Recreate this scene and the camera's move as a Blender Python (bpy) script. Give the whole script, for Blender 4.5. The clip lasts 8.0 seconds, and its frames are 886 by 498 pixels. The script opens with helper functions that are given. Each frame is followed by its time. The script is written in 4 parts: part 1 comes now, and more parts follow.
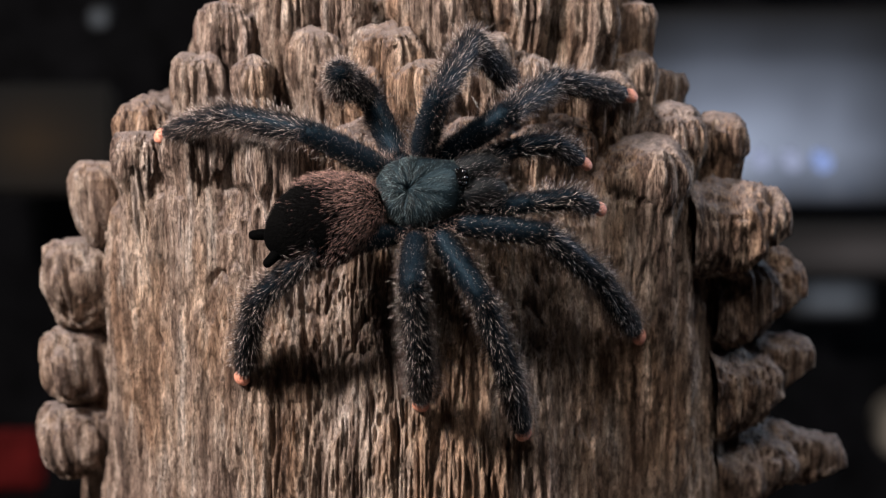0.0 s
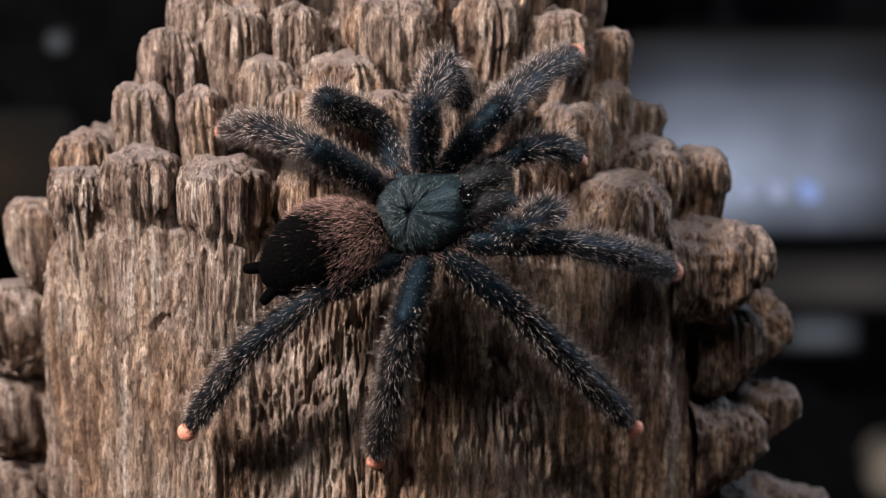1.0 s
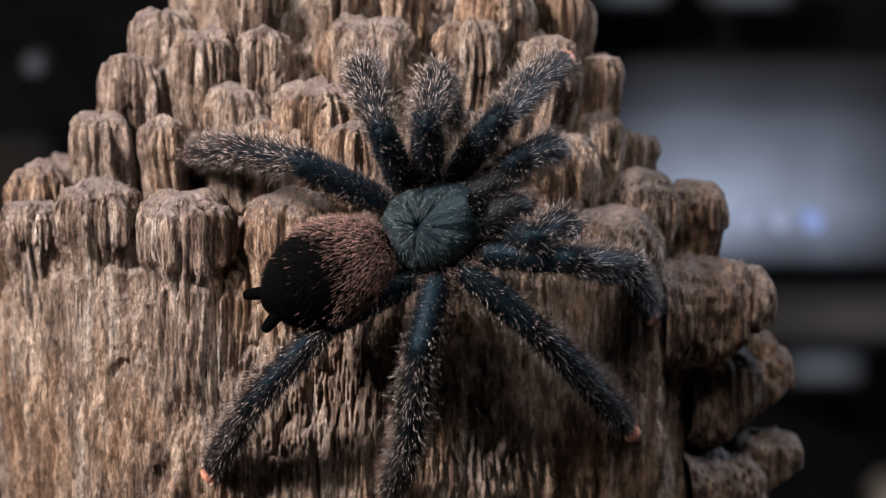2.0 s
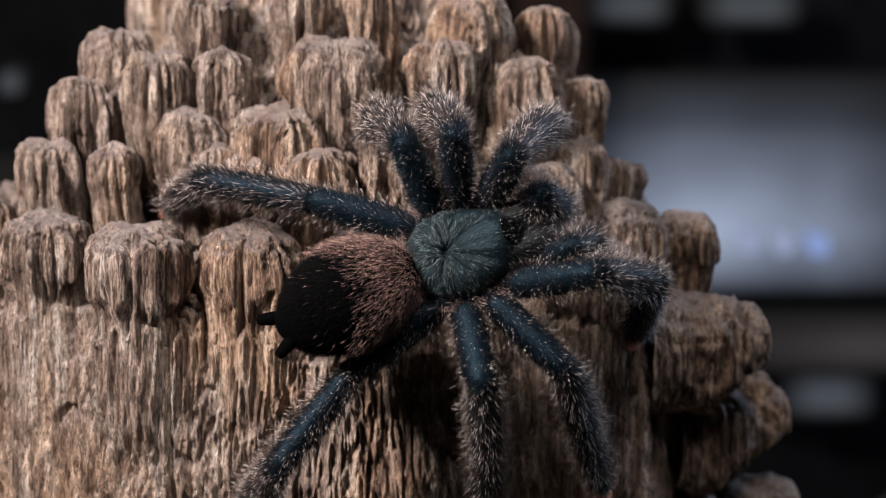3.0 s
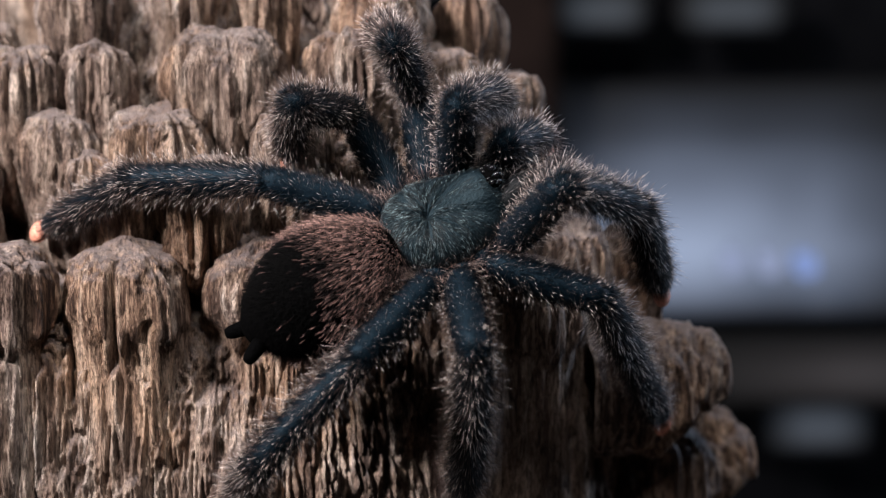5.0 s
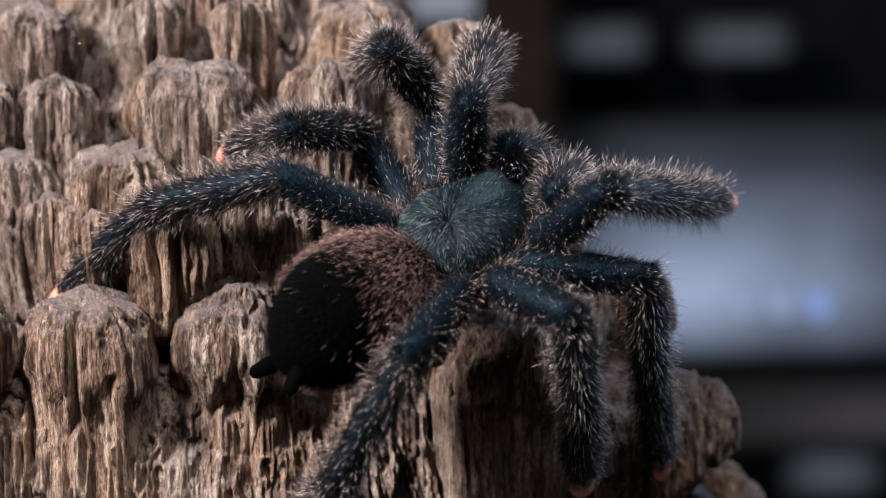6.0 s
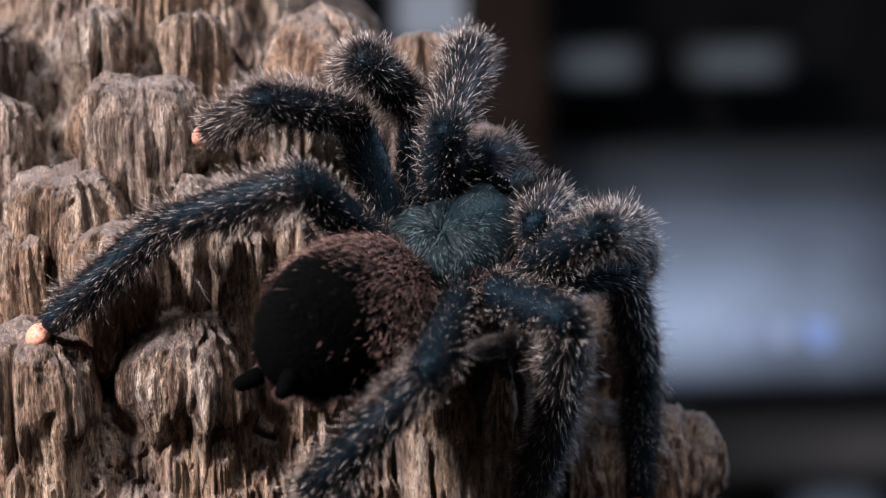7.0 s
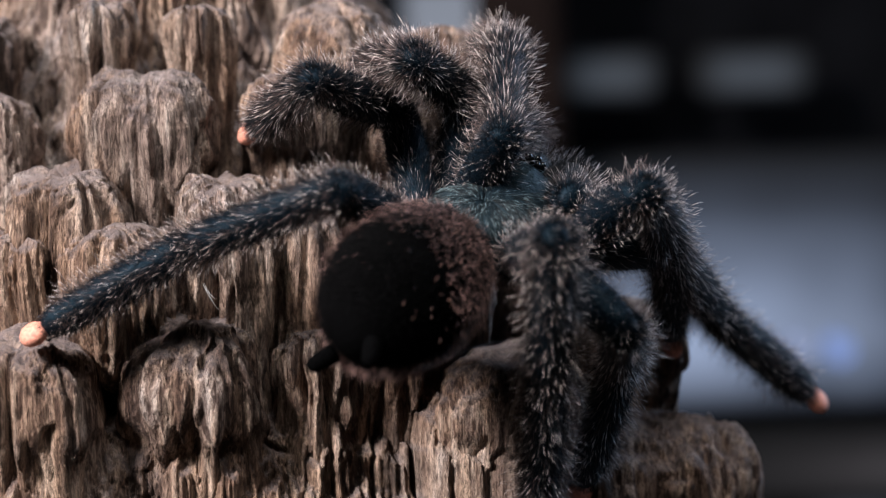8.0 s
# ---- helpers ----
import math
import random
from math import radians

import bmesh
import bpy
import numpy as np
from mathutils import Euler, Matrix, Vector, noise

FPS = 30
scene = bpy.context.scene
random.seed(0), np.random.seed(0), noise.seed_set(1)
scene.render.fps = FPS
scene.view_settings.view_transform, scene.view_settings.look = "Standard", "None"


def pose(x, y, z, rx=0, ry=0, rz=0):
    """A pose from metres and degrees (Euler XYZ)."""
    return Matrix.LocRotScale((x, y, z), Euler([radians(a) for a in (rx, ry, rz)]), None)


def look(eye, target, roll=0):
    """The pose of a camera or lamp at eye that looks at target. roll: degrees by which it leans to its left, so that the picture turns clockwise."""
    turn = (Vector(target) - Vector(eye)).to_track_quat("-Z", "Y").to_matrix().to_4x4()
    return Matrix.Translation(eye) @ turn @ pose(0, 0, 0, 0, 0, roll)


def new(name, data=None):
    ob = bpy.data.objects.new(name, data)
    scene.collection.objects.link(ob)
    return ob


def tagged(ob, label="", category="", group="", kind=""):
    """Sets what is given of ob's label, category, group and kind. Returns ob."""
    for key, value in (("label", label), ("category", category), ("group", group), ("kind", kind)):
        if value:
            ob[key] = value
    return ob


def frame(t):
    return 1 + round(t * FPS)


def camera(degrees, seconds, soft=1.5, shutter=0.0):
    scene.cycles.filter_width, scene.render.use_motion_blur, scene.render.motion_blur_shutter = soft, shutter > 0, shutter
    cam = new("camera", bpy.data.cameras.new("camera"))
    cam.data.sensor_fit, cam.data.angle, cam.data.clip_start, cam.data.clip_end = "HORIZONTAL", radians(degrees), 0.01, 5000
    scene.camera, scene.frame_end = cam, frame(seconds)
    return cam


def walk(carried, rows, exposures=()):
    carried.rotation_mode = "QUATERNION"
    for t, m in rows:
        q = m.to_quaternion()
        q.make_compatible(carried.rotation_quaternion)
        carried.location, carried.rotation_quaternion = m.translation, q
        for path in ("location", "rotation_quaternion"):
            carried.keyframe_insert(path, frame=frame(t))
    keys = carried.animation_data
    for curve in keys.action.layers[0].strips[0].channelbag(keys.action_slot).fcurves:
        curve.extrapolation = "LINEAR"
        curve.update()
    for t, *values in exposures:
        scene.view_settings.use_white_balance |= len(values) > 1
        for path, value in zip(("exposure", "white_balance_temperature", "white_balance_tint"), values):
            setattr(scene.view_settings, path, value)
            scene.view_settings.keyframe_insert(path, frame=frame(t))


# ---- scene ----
cam = camera(18, 8.0, soft=1.2)
walk(cam, [
    (0, look((-0.0047, -0.5745, 0.0969), (-0.0073, -0.0828, 0.0066), -0.10)),
    (0.5, look((-0.0026, -0.5546, 0.0956), (-0.0035, -0.0625, 0.0071), -0.07)),
    (1, look((-0.0000, -0.5365, 0.0946), (-0.0000, -0.0441, 0.0078), -0.01)),
    (1.5, look((0.0024, -0.5194, 0.0935), (0.0024, -0.0267, 0.0084), 0.07)),
    (3, look((0.0124, -0.4691, 0.0915), (0.0089, 0.0242, 0.0100), 0.07)),
    (3.5, look((0.0175, -0.4535, 0.0895), (0.0132, 0.0399, 0.0085), 0.02)),
    (4, look((0.0216, -0.4384, 0.0860), (0.0172, 0.0550, 0.0053), -0.08)),
    (4.5, look((0.0251, -0.4220, 0.0828), (0.0204, 0.0716, 0.0035), -0.26)),
    (6, look((0.0303, -0.3783, 0.0770), (0.0232, 0.1167, 0.0070), -0.91)),
    (6.5, look((0.0330, -0.3651, 0.0762), (0.0250, 0.1303, 0.0091), -1.11)),
    (7, look((0.0358, -0.3536, 0.0729), (0.0271, 0.1422, 0.0083), -1.24)),
    (7.5, look((0.0352, -0.3440, 0.0695), (0.0261, 0.1521, 0.0073), -1.44)),
    (8, look((0.0336, -0.3364, 0.0675), (0.0242, 0.1600, 0.0079), -1.60)),
], [(0, 0, 6700, 10), (3, 0, 6500, 10), (4.5, 0, 6350, 10), (6, 0, 6150, 10), (8, 0, 6080, 10)])
spider_focus = new("spider")
cam.data.dof.use_dof = True
cam.data.dof.focus_object = spider_focus
cam.data.dof.aperture_fstop = 15.5

# ---- world and light ----
world = bpy.data.worlds.new("dim_room")
scene.world = world
world.use_nodes = True
world.node_tree.nodes["Background"].inputs[0].default_value = (0.55, 0.68, 1.0, 1)
world.node_tree.nodes["Background"].inputs[1].default_value = 0.12


def area_lamp(name, eye, target, size, watts, colour):
    data = bpy.data.lights.new(name, "AREA")
    data.shape, data.size, data.energy, data.color = "DISK", size, watts, colour
    lamp = new(name, data)
    lamp.matrix_basis = look(eye, target)
    return lamp


area_lamp("key_lamp", (-0.46, -0.37, 0.47), (-0.02, 0, 0), 0.15, 14.8, (1.0, 0.92, 0.88))
# added soft fill from above to lift the shadows, no fixture seen
area_lamp("overhead_fill", (0.14, -0.32, 0.78), (0.01, 0, 0), 0.42, 5.2, (1.0, 0.95, 0.91))
area_lamp("window_light", (0.55, 0.30, 0.22), (0, 0, 0), 0.35, 3.0, (0.55, 0.74, 1.0))
scene.view_settings.exposure = 0.0


# ---- materials ----
def material(name):
    m = bpy.data.materials.new(name)
    m.use_nodes = True
    return m, m.node_tree.nodes, m.node_tree.links, m.node_tree.nodes["Principled BSDF"]


def ramp(nodes, stops):
    r = nodes.new("ShaderNodeValToRGB")
    e = r.color_ramp.elements
    while len(e) < len(stops):
        e.new(0.5)
    for k, (p, c) in zip(e, stops):
        k.position, k.color = p, (*c, 1)
    return r


def scaled_coords(nodes, links, scale):
    tc, mp = nodes.new("ShaderNodeTexCoord"), nodes.new("ShaderNodeMapping")
    links.new(tc.outputs["Object"], mp.inputs[0])
    mp.inputs["Scale"].default_value = scale
    return mp.outputs[0]


def noise_tex(nodes, links, scale, size, detail=6, rough=0.6):
    n = nodes.new("ShaderNodeTexNoise")
    links.new(scaled_coords(nodes, links, scale), n.inputs["Vector"])
    n.inputs["Scale"].default_value, n.inputs["Detail"].default_value, n.inputs["Roughness"].default_value = size, detail, rough
    return n.outputs[0]


def mixed(nodes, links, a, b, fac, how="MIX"):
    n = nodes.new("ShaderNodeMix")
    n.data_type, n.blend_type = "RGBA", how
    for sock, v in ((n.inputs[6], a), (n.inputs[7], b), (n.inputs[0], fac)):
        if isinstance(v, (int, float)):
            sock.default_value = v
        elif isinstance(v, tuple):
            sock.default_value = (*v, 1)
        else:
            links.new(v, sock)
    return n.outputs[2]


def wood_material():
    m, nodes, links, b = material("weathered_wood")
    strand = noise_tex(nodes, links, (1, 1, 0.09), 330, 5, 0.55)
    streak = noise_tex(nodes, links, (1, 1, 0.06), 620, 3, 0.5)
    fibre = noise_tex(nodes, links, (1, 1, 0.08), 1300, 6, 0.65)
    fine = noise_tex(nodes, links, (1, 1, 0.22), 3800, 4, 0.6)
    pits = noise_tex(nodes, links, (1, 1, 0.33), 1100, 5, 0.7)
    patch = noise_tex(nodes, links, (1, 1, 0.4), 48, 4, 0.6)
    stain = noise_tex(nodes, links, (1, 1, 0.22), 150, 5, 0.7)
    col = ramp(nodes, [(0.32, (0.20, 0.139, 0.113)), (0.44, (0.47, 0.345, 0.275)), (0.55, (0.67, 0.53, 0.44)), (0.68, (0.84, 0.73, 0.66))])
    links.new(strand, col.inputs[0])
    c = col.outputs[0]
    for source, stops, amount in (
        (fibre, [(0.41, (0.22, 0.18, 0.17)), (0.51, (1.04, 1.04, 1.04))], 0.55),
        (streak, [(0.38, (0.42, 0.36, 0.34)), (0.5, (0.95, 0.95, 0.95)), (0.64, (1.15, 1.13, 1.1))], 0.65),
        (fine, [(0.42, (0.30, 0.27, 0.26)), (0.53, (1.14, 1.13, 1.12))], 0.55),
        (pits, [(0.40, (0.16, 0.13, 0.13)), (0.48, (1, 1, 1))], 0.65),
        (stain, [(0.33, (0.22, 0.20, 0.20)), (0.44, (1, 1, 1))], 0.55),
        (patch, [(0.33, (0.84, 0.80, 0.82)), (0.47, (1, 1, 1)), (0.60, (1.0, 0.85, 0.71))], 0.9),
    ):
        r = ramp(nodes, stops)
        links.new(source, r.inputs[0])
        c = mixed(nodes, links, c, r.outputs[0], amount, "MULTIPLY")
    # old heads of the knobs are greyer and darker, in streaks; the flank logs get painted shade this way
    age_and_shade = nodes.new("ShaderNodeAttribute")
    age_and_shade.attribute_name = "age_and_shade"
    worn_shaded = ramp(nodes, [(0.44, (1, 1, 1)), (0.55, (0.12, 0.12, 0.12))])
    links.new(fibre, worn_shaded.inputs[0])
    shade = mixed(nodes, links, (0, 0, 0), worn_shaded.outputs[0], age_and_shade.outputs["Fac"])
    c = mixed(nodes, links, c, mixed(nodes, links, c, (0.36, 0.31, 0.30), 1.0, "MULTIPLY"), shade)
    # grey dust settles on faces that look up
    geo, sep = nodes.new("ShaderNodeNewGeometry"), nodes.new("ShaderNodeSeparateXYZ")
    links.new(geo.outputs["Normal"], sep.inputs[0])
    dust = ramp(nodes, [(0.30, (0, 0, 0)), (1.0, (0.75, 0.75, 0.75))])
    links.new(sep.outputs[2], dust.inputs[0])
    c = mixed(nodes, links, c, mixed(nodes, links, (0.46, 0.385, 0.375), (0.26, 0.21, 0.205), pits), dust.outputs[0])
    links.new(c, b.inputs["Base Color"])
    b.inputs["Roughness"].default_value = 0.8
    b.inputs["Specular IOR Level"].default_value = 0.3
    last = None
    for source, deep in ((strand, 0.0016), (streak, 0.0016), (fibre, 0.0012), (pits, 0.0014), (fine, 0.0006)):
        bump = nodes.new("ShaderNodeBump")
        bump.inputs["Distance"].default_value, bump.inputs["Strength"].default_value = deep, 1.0
        links.new(source, bump.inputs["Height"])
        if last:
            links.new(last, bump.inputs["Normal"])
        last = bump.outputs[0]
    links.new(last, b.inputs["Normal"])
    return m


def plain(name, colour, rough=0.6, glow=0.0):
    m, nodes, links, b = material(name)
    b.inputs["Base Color"].default_value, b.inputs["Roughness"].default_value = (*colour, 1), rough
    if glow:
        b.inputs["Emission Color"].default_value, b.inputs["Emission Strength"].default_value = (*colour, 1), glow
    return m


def coat(name, colour, rough, bump, sheen=0.0, grain_size=2500, gloss=0.5, shine=(1, 1, 1)):
    m, nodes, links, b = material(name)
    n = noise_tex(nodes, links, (1, 1, 1), grain_size, 4)
    c = ramp(nodes, [(0.3, tuple(0.55 * v for v in colour)), (0.7, tuple(1.35 * v for v in colour))])
    links.new(n, c.inputs[0])
    links.new(c.outputs[0], b.inputs["Base Color"])
    b.inputs["Roughness"].default_value = rough
    b.inputs["Specular IOR Level"].default_value = gloss
    b.inputs["Sheen Weight"].default_value = sheen
    b.inputs["Sheen Tint"].default_value = (0.35, 0.6, 0.75, 1)
    b.inputs["Specular Tint"].default_value = (*shine, 1)
    bp = nodes.new("ShaderNodeBump")
    bp.inputs["Distance"].default_value, bp.inputs["Strength"].default_value = bump, 0.8
    links.new(n, bp.inputs["Height"])
    links.new(bp.outputs[0], b.inputs["Normal"])
    return m


WOOD = wood_material()


# ---- mesh helpers ----
def hash01(i, j, k):
    n = (i * 374761393 + j * 668265263 + k * 2147483647 + 12345) & 0xFFFFFFFF
    n = ((n ^ (n >> 13)) * 1274126177) & 0xFFFFFFFF
    n = ((n ^ (n >> 16)) * 2246822519) & 0xFFFFFFFF
    return ((n ^ (n >> 15)) & 0xFFFFFF) / 0xFFFFFF


def value_noise(x, y, z):
    """Smooth noise from -1 to 1, for arrays of coordinates."""
    i, j, k = (np.floor(v).astype(np.int64) for v in (x, y, z))
    f, g, h = (v - np.floor(v) for v in (x, y, z))
    f, g, h = (v * v * (3 - 2 * v) for v in (f, g, h))
    out = 0
    for a in (0, 1):
        for b in (0, 1):
            for c in (0, 1):
                w = (f if a else 1 - f) * (g if b else 1 - g) * (h if c else 1 - h)
                out = out + w * hash01(i + a, j + b, k + c)
    return 2 * out - 1


def grain(x, y, z, coarse=1.0, rough=1.0):
    """Relief of weathered wood in millimetres at a place in millimetres: cracks, long fibres, splinters and pits."""
    wob = 0.7 * value_noise(x * 0.06, y * 0.06, z * 0.05)
    a = 1 - 2 * np.abs(value_noise(x * 0.24 + wob, y * 0.24, z * 0.016))
    b = value_noise(x * 0.6 + wob, y * 0.6, z * 0.03 + 7)
    c = 1 - 2 * np.abs(value_noise(x * 1.2 + wob, y * 1.2, z * 0.07 + 3))
    d = value_noise(x * 0.12, y * 0.12, z * 0.08 + 11)
    e = value_noise(x * 0.95 + 40, y * 0.95, z * 0.12 + 5)
    f = value_noise(x * 2.0, y * 2.0, z * 0.2 + 9)
    crack = np.maximum(0, 1 - 8 * np.abs(value_noise(x * 0.18 + 0.7 * wob + 20, y * 0.18, z * 0.012)))
    split = np.maximum(0, 1 - 6 * np.abs(value_noise(x * 0.45 + wob + 50, y * 0.45, z * 0.022))) * (value_noise(x * 0.09, y * 0.09, z * 0.05 + 31) > -0.2)
    flake = np.maximum(0, value_noise(x * 0.6, y * 0.6, z * 0.12 + 77) - 0.3)
    g = 1 - 2 * np.abs(value_noise(x * 2.6, y * 2.6, z * 0.16 + 21))
    chip = 1 - 2 * np.abs(value_noise(x * 1.1 + 9, y * 1.1, z * 0.9 + 61))
    return coarse * (0.5 * a + 0.45 * b + 0.5 * d - 1.7 * crack - 0.9 * split + 1.2 * flake) + rough * (0.75 * c + 0.22 * e + 0.5 * f + 0.10 * chip + 0.4 * g)


def grid_mesh(name, verts, rows, cols, mat, closed=True):
    """A mesh over rows x cols points, closed round the columns."""
    r, c = np.arange(rows - 1)[:, None], np.arange(cols if closed else cols - 1)[None, :]
    n = (c + 1) % cols
    quads = np.stack([r * cols + c, r * cols + n, (r + 1) * cols + n, (r + 1) * cols + c], -1).reshape(-1, 4)
    me = bpy.data.meshes.new(name)
    me.vertices.add(len(verts))
    me.vertices.foreach_set("co", np.ascontiguousarray(verts, dtype=np.float32).ravel())
    me.loops.add(quads.size)
    me.loops.foreach_set("vertex_index", quads.ravel().astype(np.int32))
    me.polygons.add(len(quads))
    me.polygons.foreach_set("loop_start", np.arange(0, quads.size, 4, dtype=np.int32))
    me.polygons.foreach_set("use_smooth", np.ones(len(quads), dtype=bool))
    me.update(calc_edges=True)
    me.validate()
    if mat:
        me.materials.append(mat)
    return me


def part_mesh(name, me, parent, label=""):
    ob = new(name, me)
    ob.parent = parent
    return tagged(ob, label)


# ---- the stump ----
BASE = (-15.0, 48.0, -200.0)  # the stump's foot, in millimetres
stump = tagged(new("tree_stump"), "weathered carved wooden stump with tiers of rounded knobs", "tree stump")
stump.location = [v / 1000 for v in BASE]


KNOBS = [
    ("A", -71.6, 14.0, 21.0, 11.3, 40),
    ("A", -71.0, 2.0, 15.4, 11.0, 36),
    ("A", -58.7, -2.0, 19.9, 15.4, 40),
    ("A", -42.3, -8.0, 18.9, 17.3, 40),
    ("A", -23.2, -7.0, 19.0, 16.8, 40),
    ("A", -2.9, -3.0, 19.5, 18.0, 38),
    ("A", 11.6, -1.0, 17.5, 10.2, 36),
    ("A", 18.2, 5.0, 18.8, 14.3, 38),
    ("A", 35.0, 5.0, 14.0, 18.0, 40),
    ("A", 40.9, 14.0, 19.4, 13.9, 34),
    ("A", 52.1, 24.0, 16.2, 11.1, 34),
    ("N", -82.8, 14.0, 6.2, 10.3, 17),
    ("N", -88.3, 14.0, -10.9, 14.5, 18),
    ("N", -89.2, 14.0, -30.7, 13.3, 15),
    ("N", -89.6, 14.0, -47.6, 14.5, 15),
    ("B", -59.1, 9.0, 31.2, 11.7, 26),
    ("B", -47.7, 5.0, 30.0, 8.3, 24),
    ("B", -35.1, 7.0, 36.4, 12.8, 26),
    ("B", -19.1, 4.0, 37.3, 15.5, 26),
    ("B", -29.4, 1.0, 30.8, 6.8, 22),
    ("B", -9.2, 5.0, 30.3, 8.9, 22),
    ("B", 8.9, 7.0, 31.4, 10.6, 24),
    ("B", 25.1, 9.0, 27.3, 16.2, 24),
    ("B", 33.4, 20.0, 29.9, 10.3, 26),
    ("B", 40.3, 28.0, 25.5, 8.1, 26),
    ("C", -53.5, 15.0, 41.1, 13.0, 28),
    ("C", -40.3, 11.0, 46.5, 12.4, 28),
    ("C", -29.2, 11.0, 46.5, 10.7, 28),
    ("C", -9.8, 10.0, 49.2, 16.9, 28),
    ("C", 8.8, 12.0, 48.5, 12.4, 28),
    ("C", 22.5, 16.0, 44.8, 13.5, 26),
    ("C", 33.4, 28.0, 40.3, 8.9, 30),
    ("D", 27.0, 28.0, 52.9, 10.3, 36),
    ("D", -3.5, 17.0, 57.2, 7.9, 36),
    ("D", -15.9, 16.0, 57.5, 8.6, 36),
    ("D", 13.4, 20.0, 56.4, 14.5, 36),
    ("D", -48.2, 20.0, 49.1, 12.6, 34),
    ("D", -32.4, 17.0, 56.4, 11.5, 36),
    ("B", 0.8, 1.0, 36.4, 12.4, 22),
    ("B", -12.3, -3.0, 31.0, 12.9, 22),
    ("B", 3.2, -2.0, 29.8, 7.5, 20),
    ("B", 10.9, 1.0, 30.6, 6.9, 20),
    ("B", -24.1, -2.0, 29.8, 6.8, 20),
]


def stump_trunk():
    """A round log whose girth steps back tier by tier."""
    cols, rows = 1000, 394
    q = np.linspace(-1, 1, cols, endpoint=False)
    turn = np.pi * (0.45 * q + 0.55 * q**3)  # denser towards the front
    heights = np.concatenate([np.linspace(-200, -66, 24, endpoint=False), np.linspace(-66, 56, 330, endpoint=False), np.linspace(56, 100, 40)])
    rad = np.interp(heights, [-200, -60, -30, -14, -4, 2, 7, 11, 18, 24, 28, 32, 38, 43, 50, 60, 96, 100], [72, 66, 64, 62, 60, 57, 53, 46, 40, 38.5, 36, 34, 31, 28, 24.5, 22, 20, 1])
    a, h = np.meshgrid(turn, heights)
    r = rad[:, None] + 2.2 * value_noise(np.sin(a) * 2.3, np.cos(a) * 2.3, h * 0.02)
    r = r + 7.5 * np.exp(-(((np.abs(a) - 1.45) / 0.36) ** 2)) * np.interp(h, [-60, -2, 8], [1.15, 1, 0])  # swollen flanks
    shoulder = 7.5 * np.clip((-a - 0.28) / 0.22, 0, 1) + 3 * np.clip((-a - 0.6) / 0.3, 0, 1) + 9 * np.clip((a - 0.72) / 0.22, 0, 1)  # the log is broader than deep
    r = r + shoulder * np.clip((1.3 - np.abs(a)) / 0.35, 0, 1) * np.interp(h, [-90, -20, 5, 12], [0.3, 0.85, 1, 0])
    ragged = h + 2.2 * value_noise(a * 13, 0 * a, h * 0.05) + 1.4 * value_noise(a * 37, 0 * a, h * 0.08)
    for kind, kx, ky, top, width, length in KNOBS:  # each knob of the rim runs on below as a rounded column
        if kind == "A" and ky < 10:
            cx, cy, girth = kx - BASE[0], ky + 1.0 - BASE[1], 0.45 * width
            ahead, aside = cx * np.sin(a) - cy * np.cos(a), cx * np.cos(a) + cy * np.sin(a)
            bulge = 0.5 * np.sqrt(np.clip(1 - (aside / girth) ** 2, 0, None)) + 0.5 * np.sqrt(np.clip(1 - (aside / (1.5 * girth)) ** 2, 0, None))
            face = ahead + girth * bulge - np.interp(ragged, [-90, -55, -16, 1, 6, 11], [14, 5.0, 1.2, 0.9, 3.0, 9.0])
            r = np.where((np.abs(aside) < 1.5 * girth) & (ahead > 0) & (h < 11), np.maximum(r, face), r)
    x, y = r * np.sin(a), -r * np.cos(a)
    r = r + grain(x + BASE[0], y + BASE[1], h, 1.0, np.interp(h, [-10, 2], [1, 0.6]))
    v = np.stack([r * np.sin(a), -r * np.cos(a), h - BASE[2]], -1).reshape(-1, 3) / 1000
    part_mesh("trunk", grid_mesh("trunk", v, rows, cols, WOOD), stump)


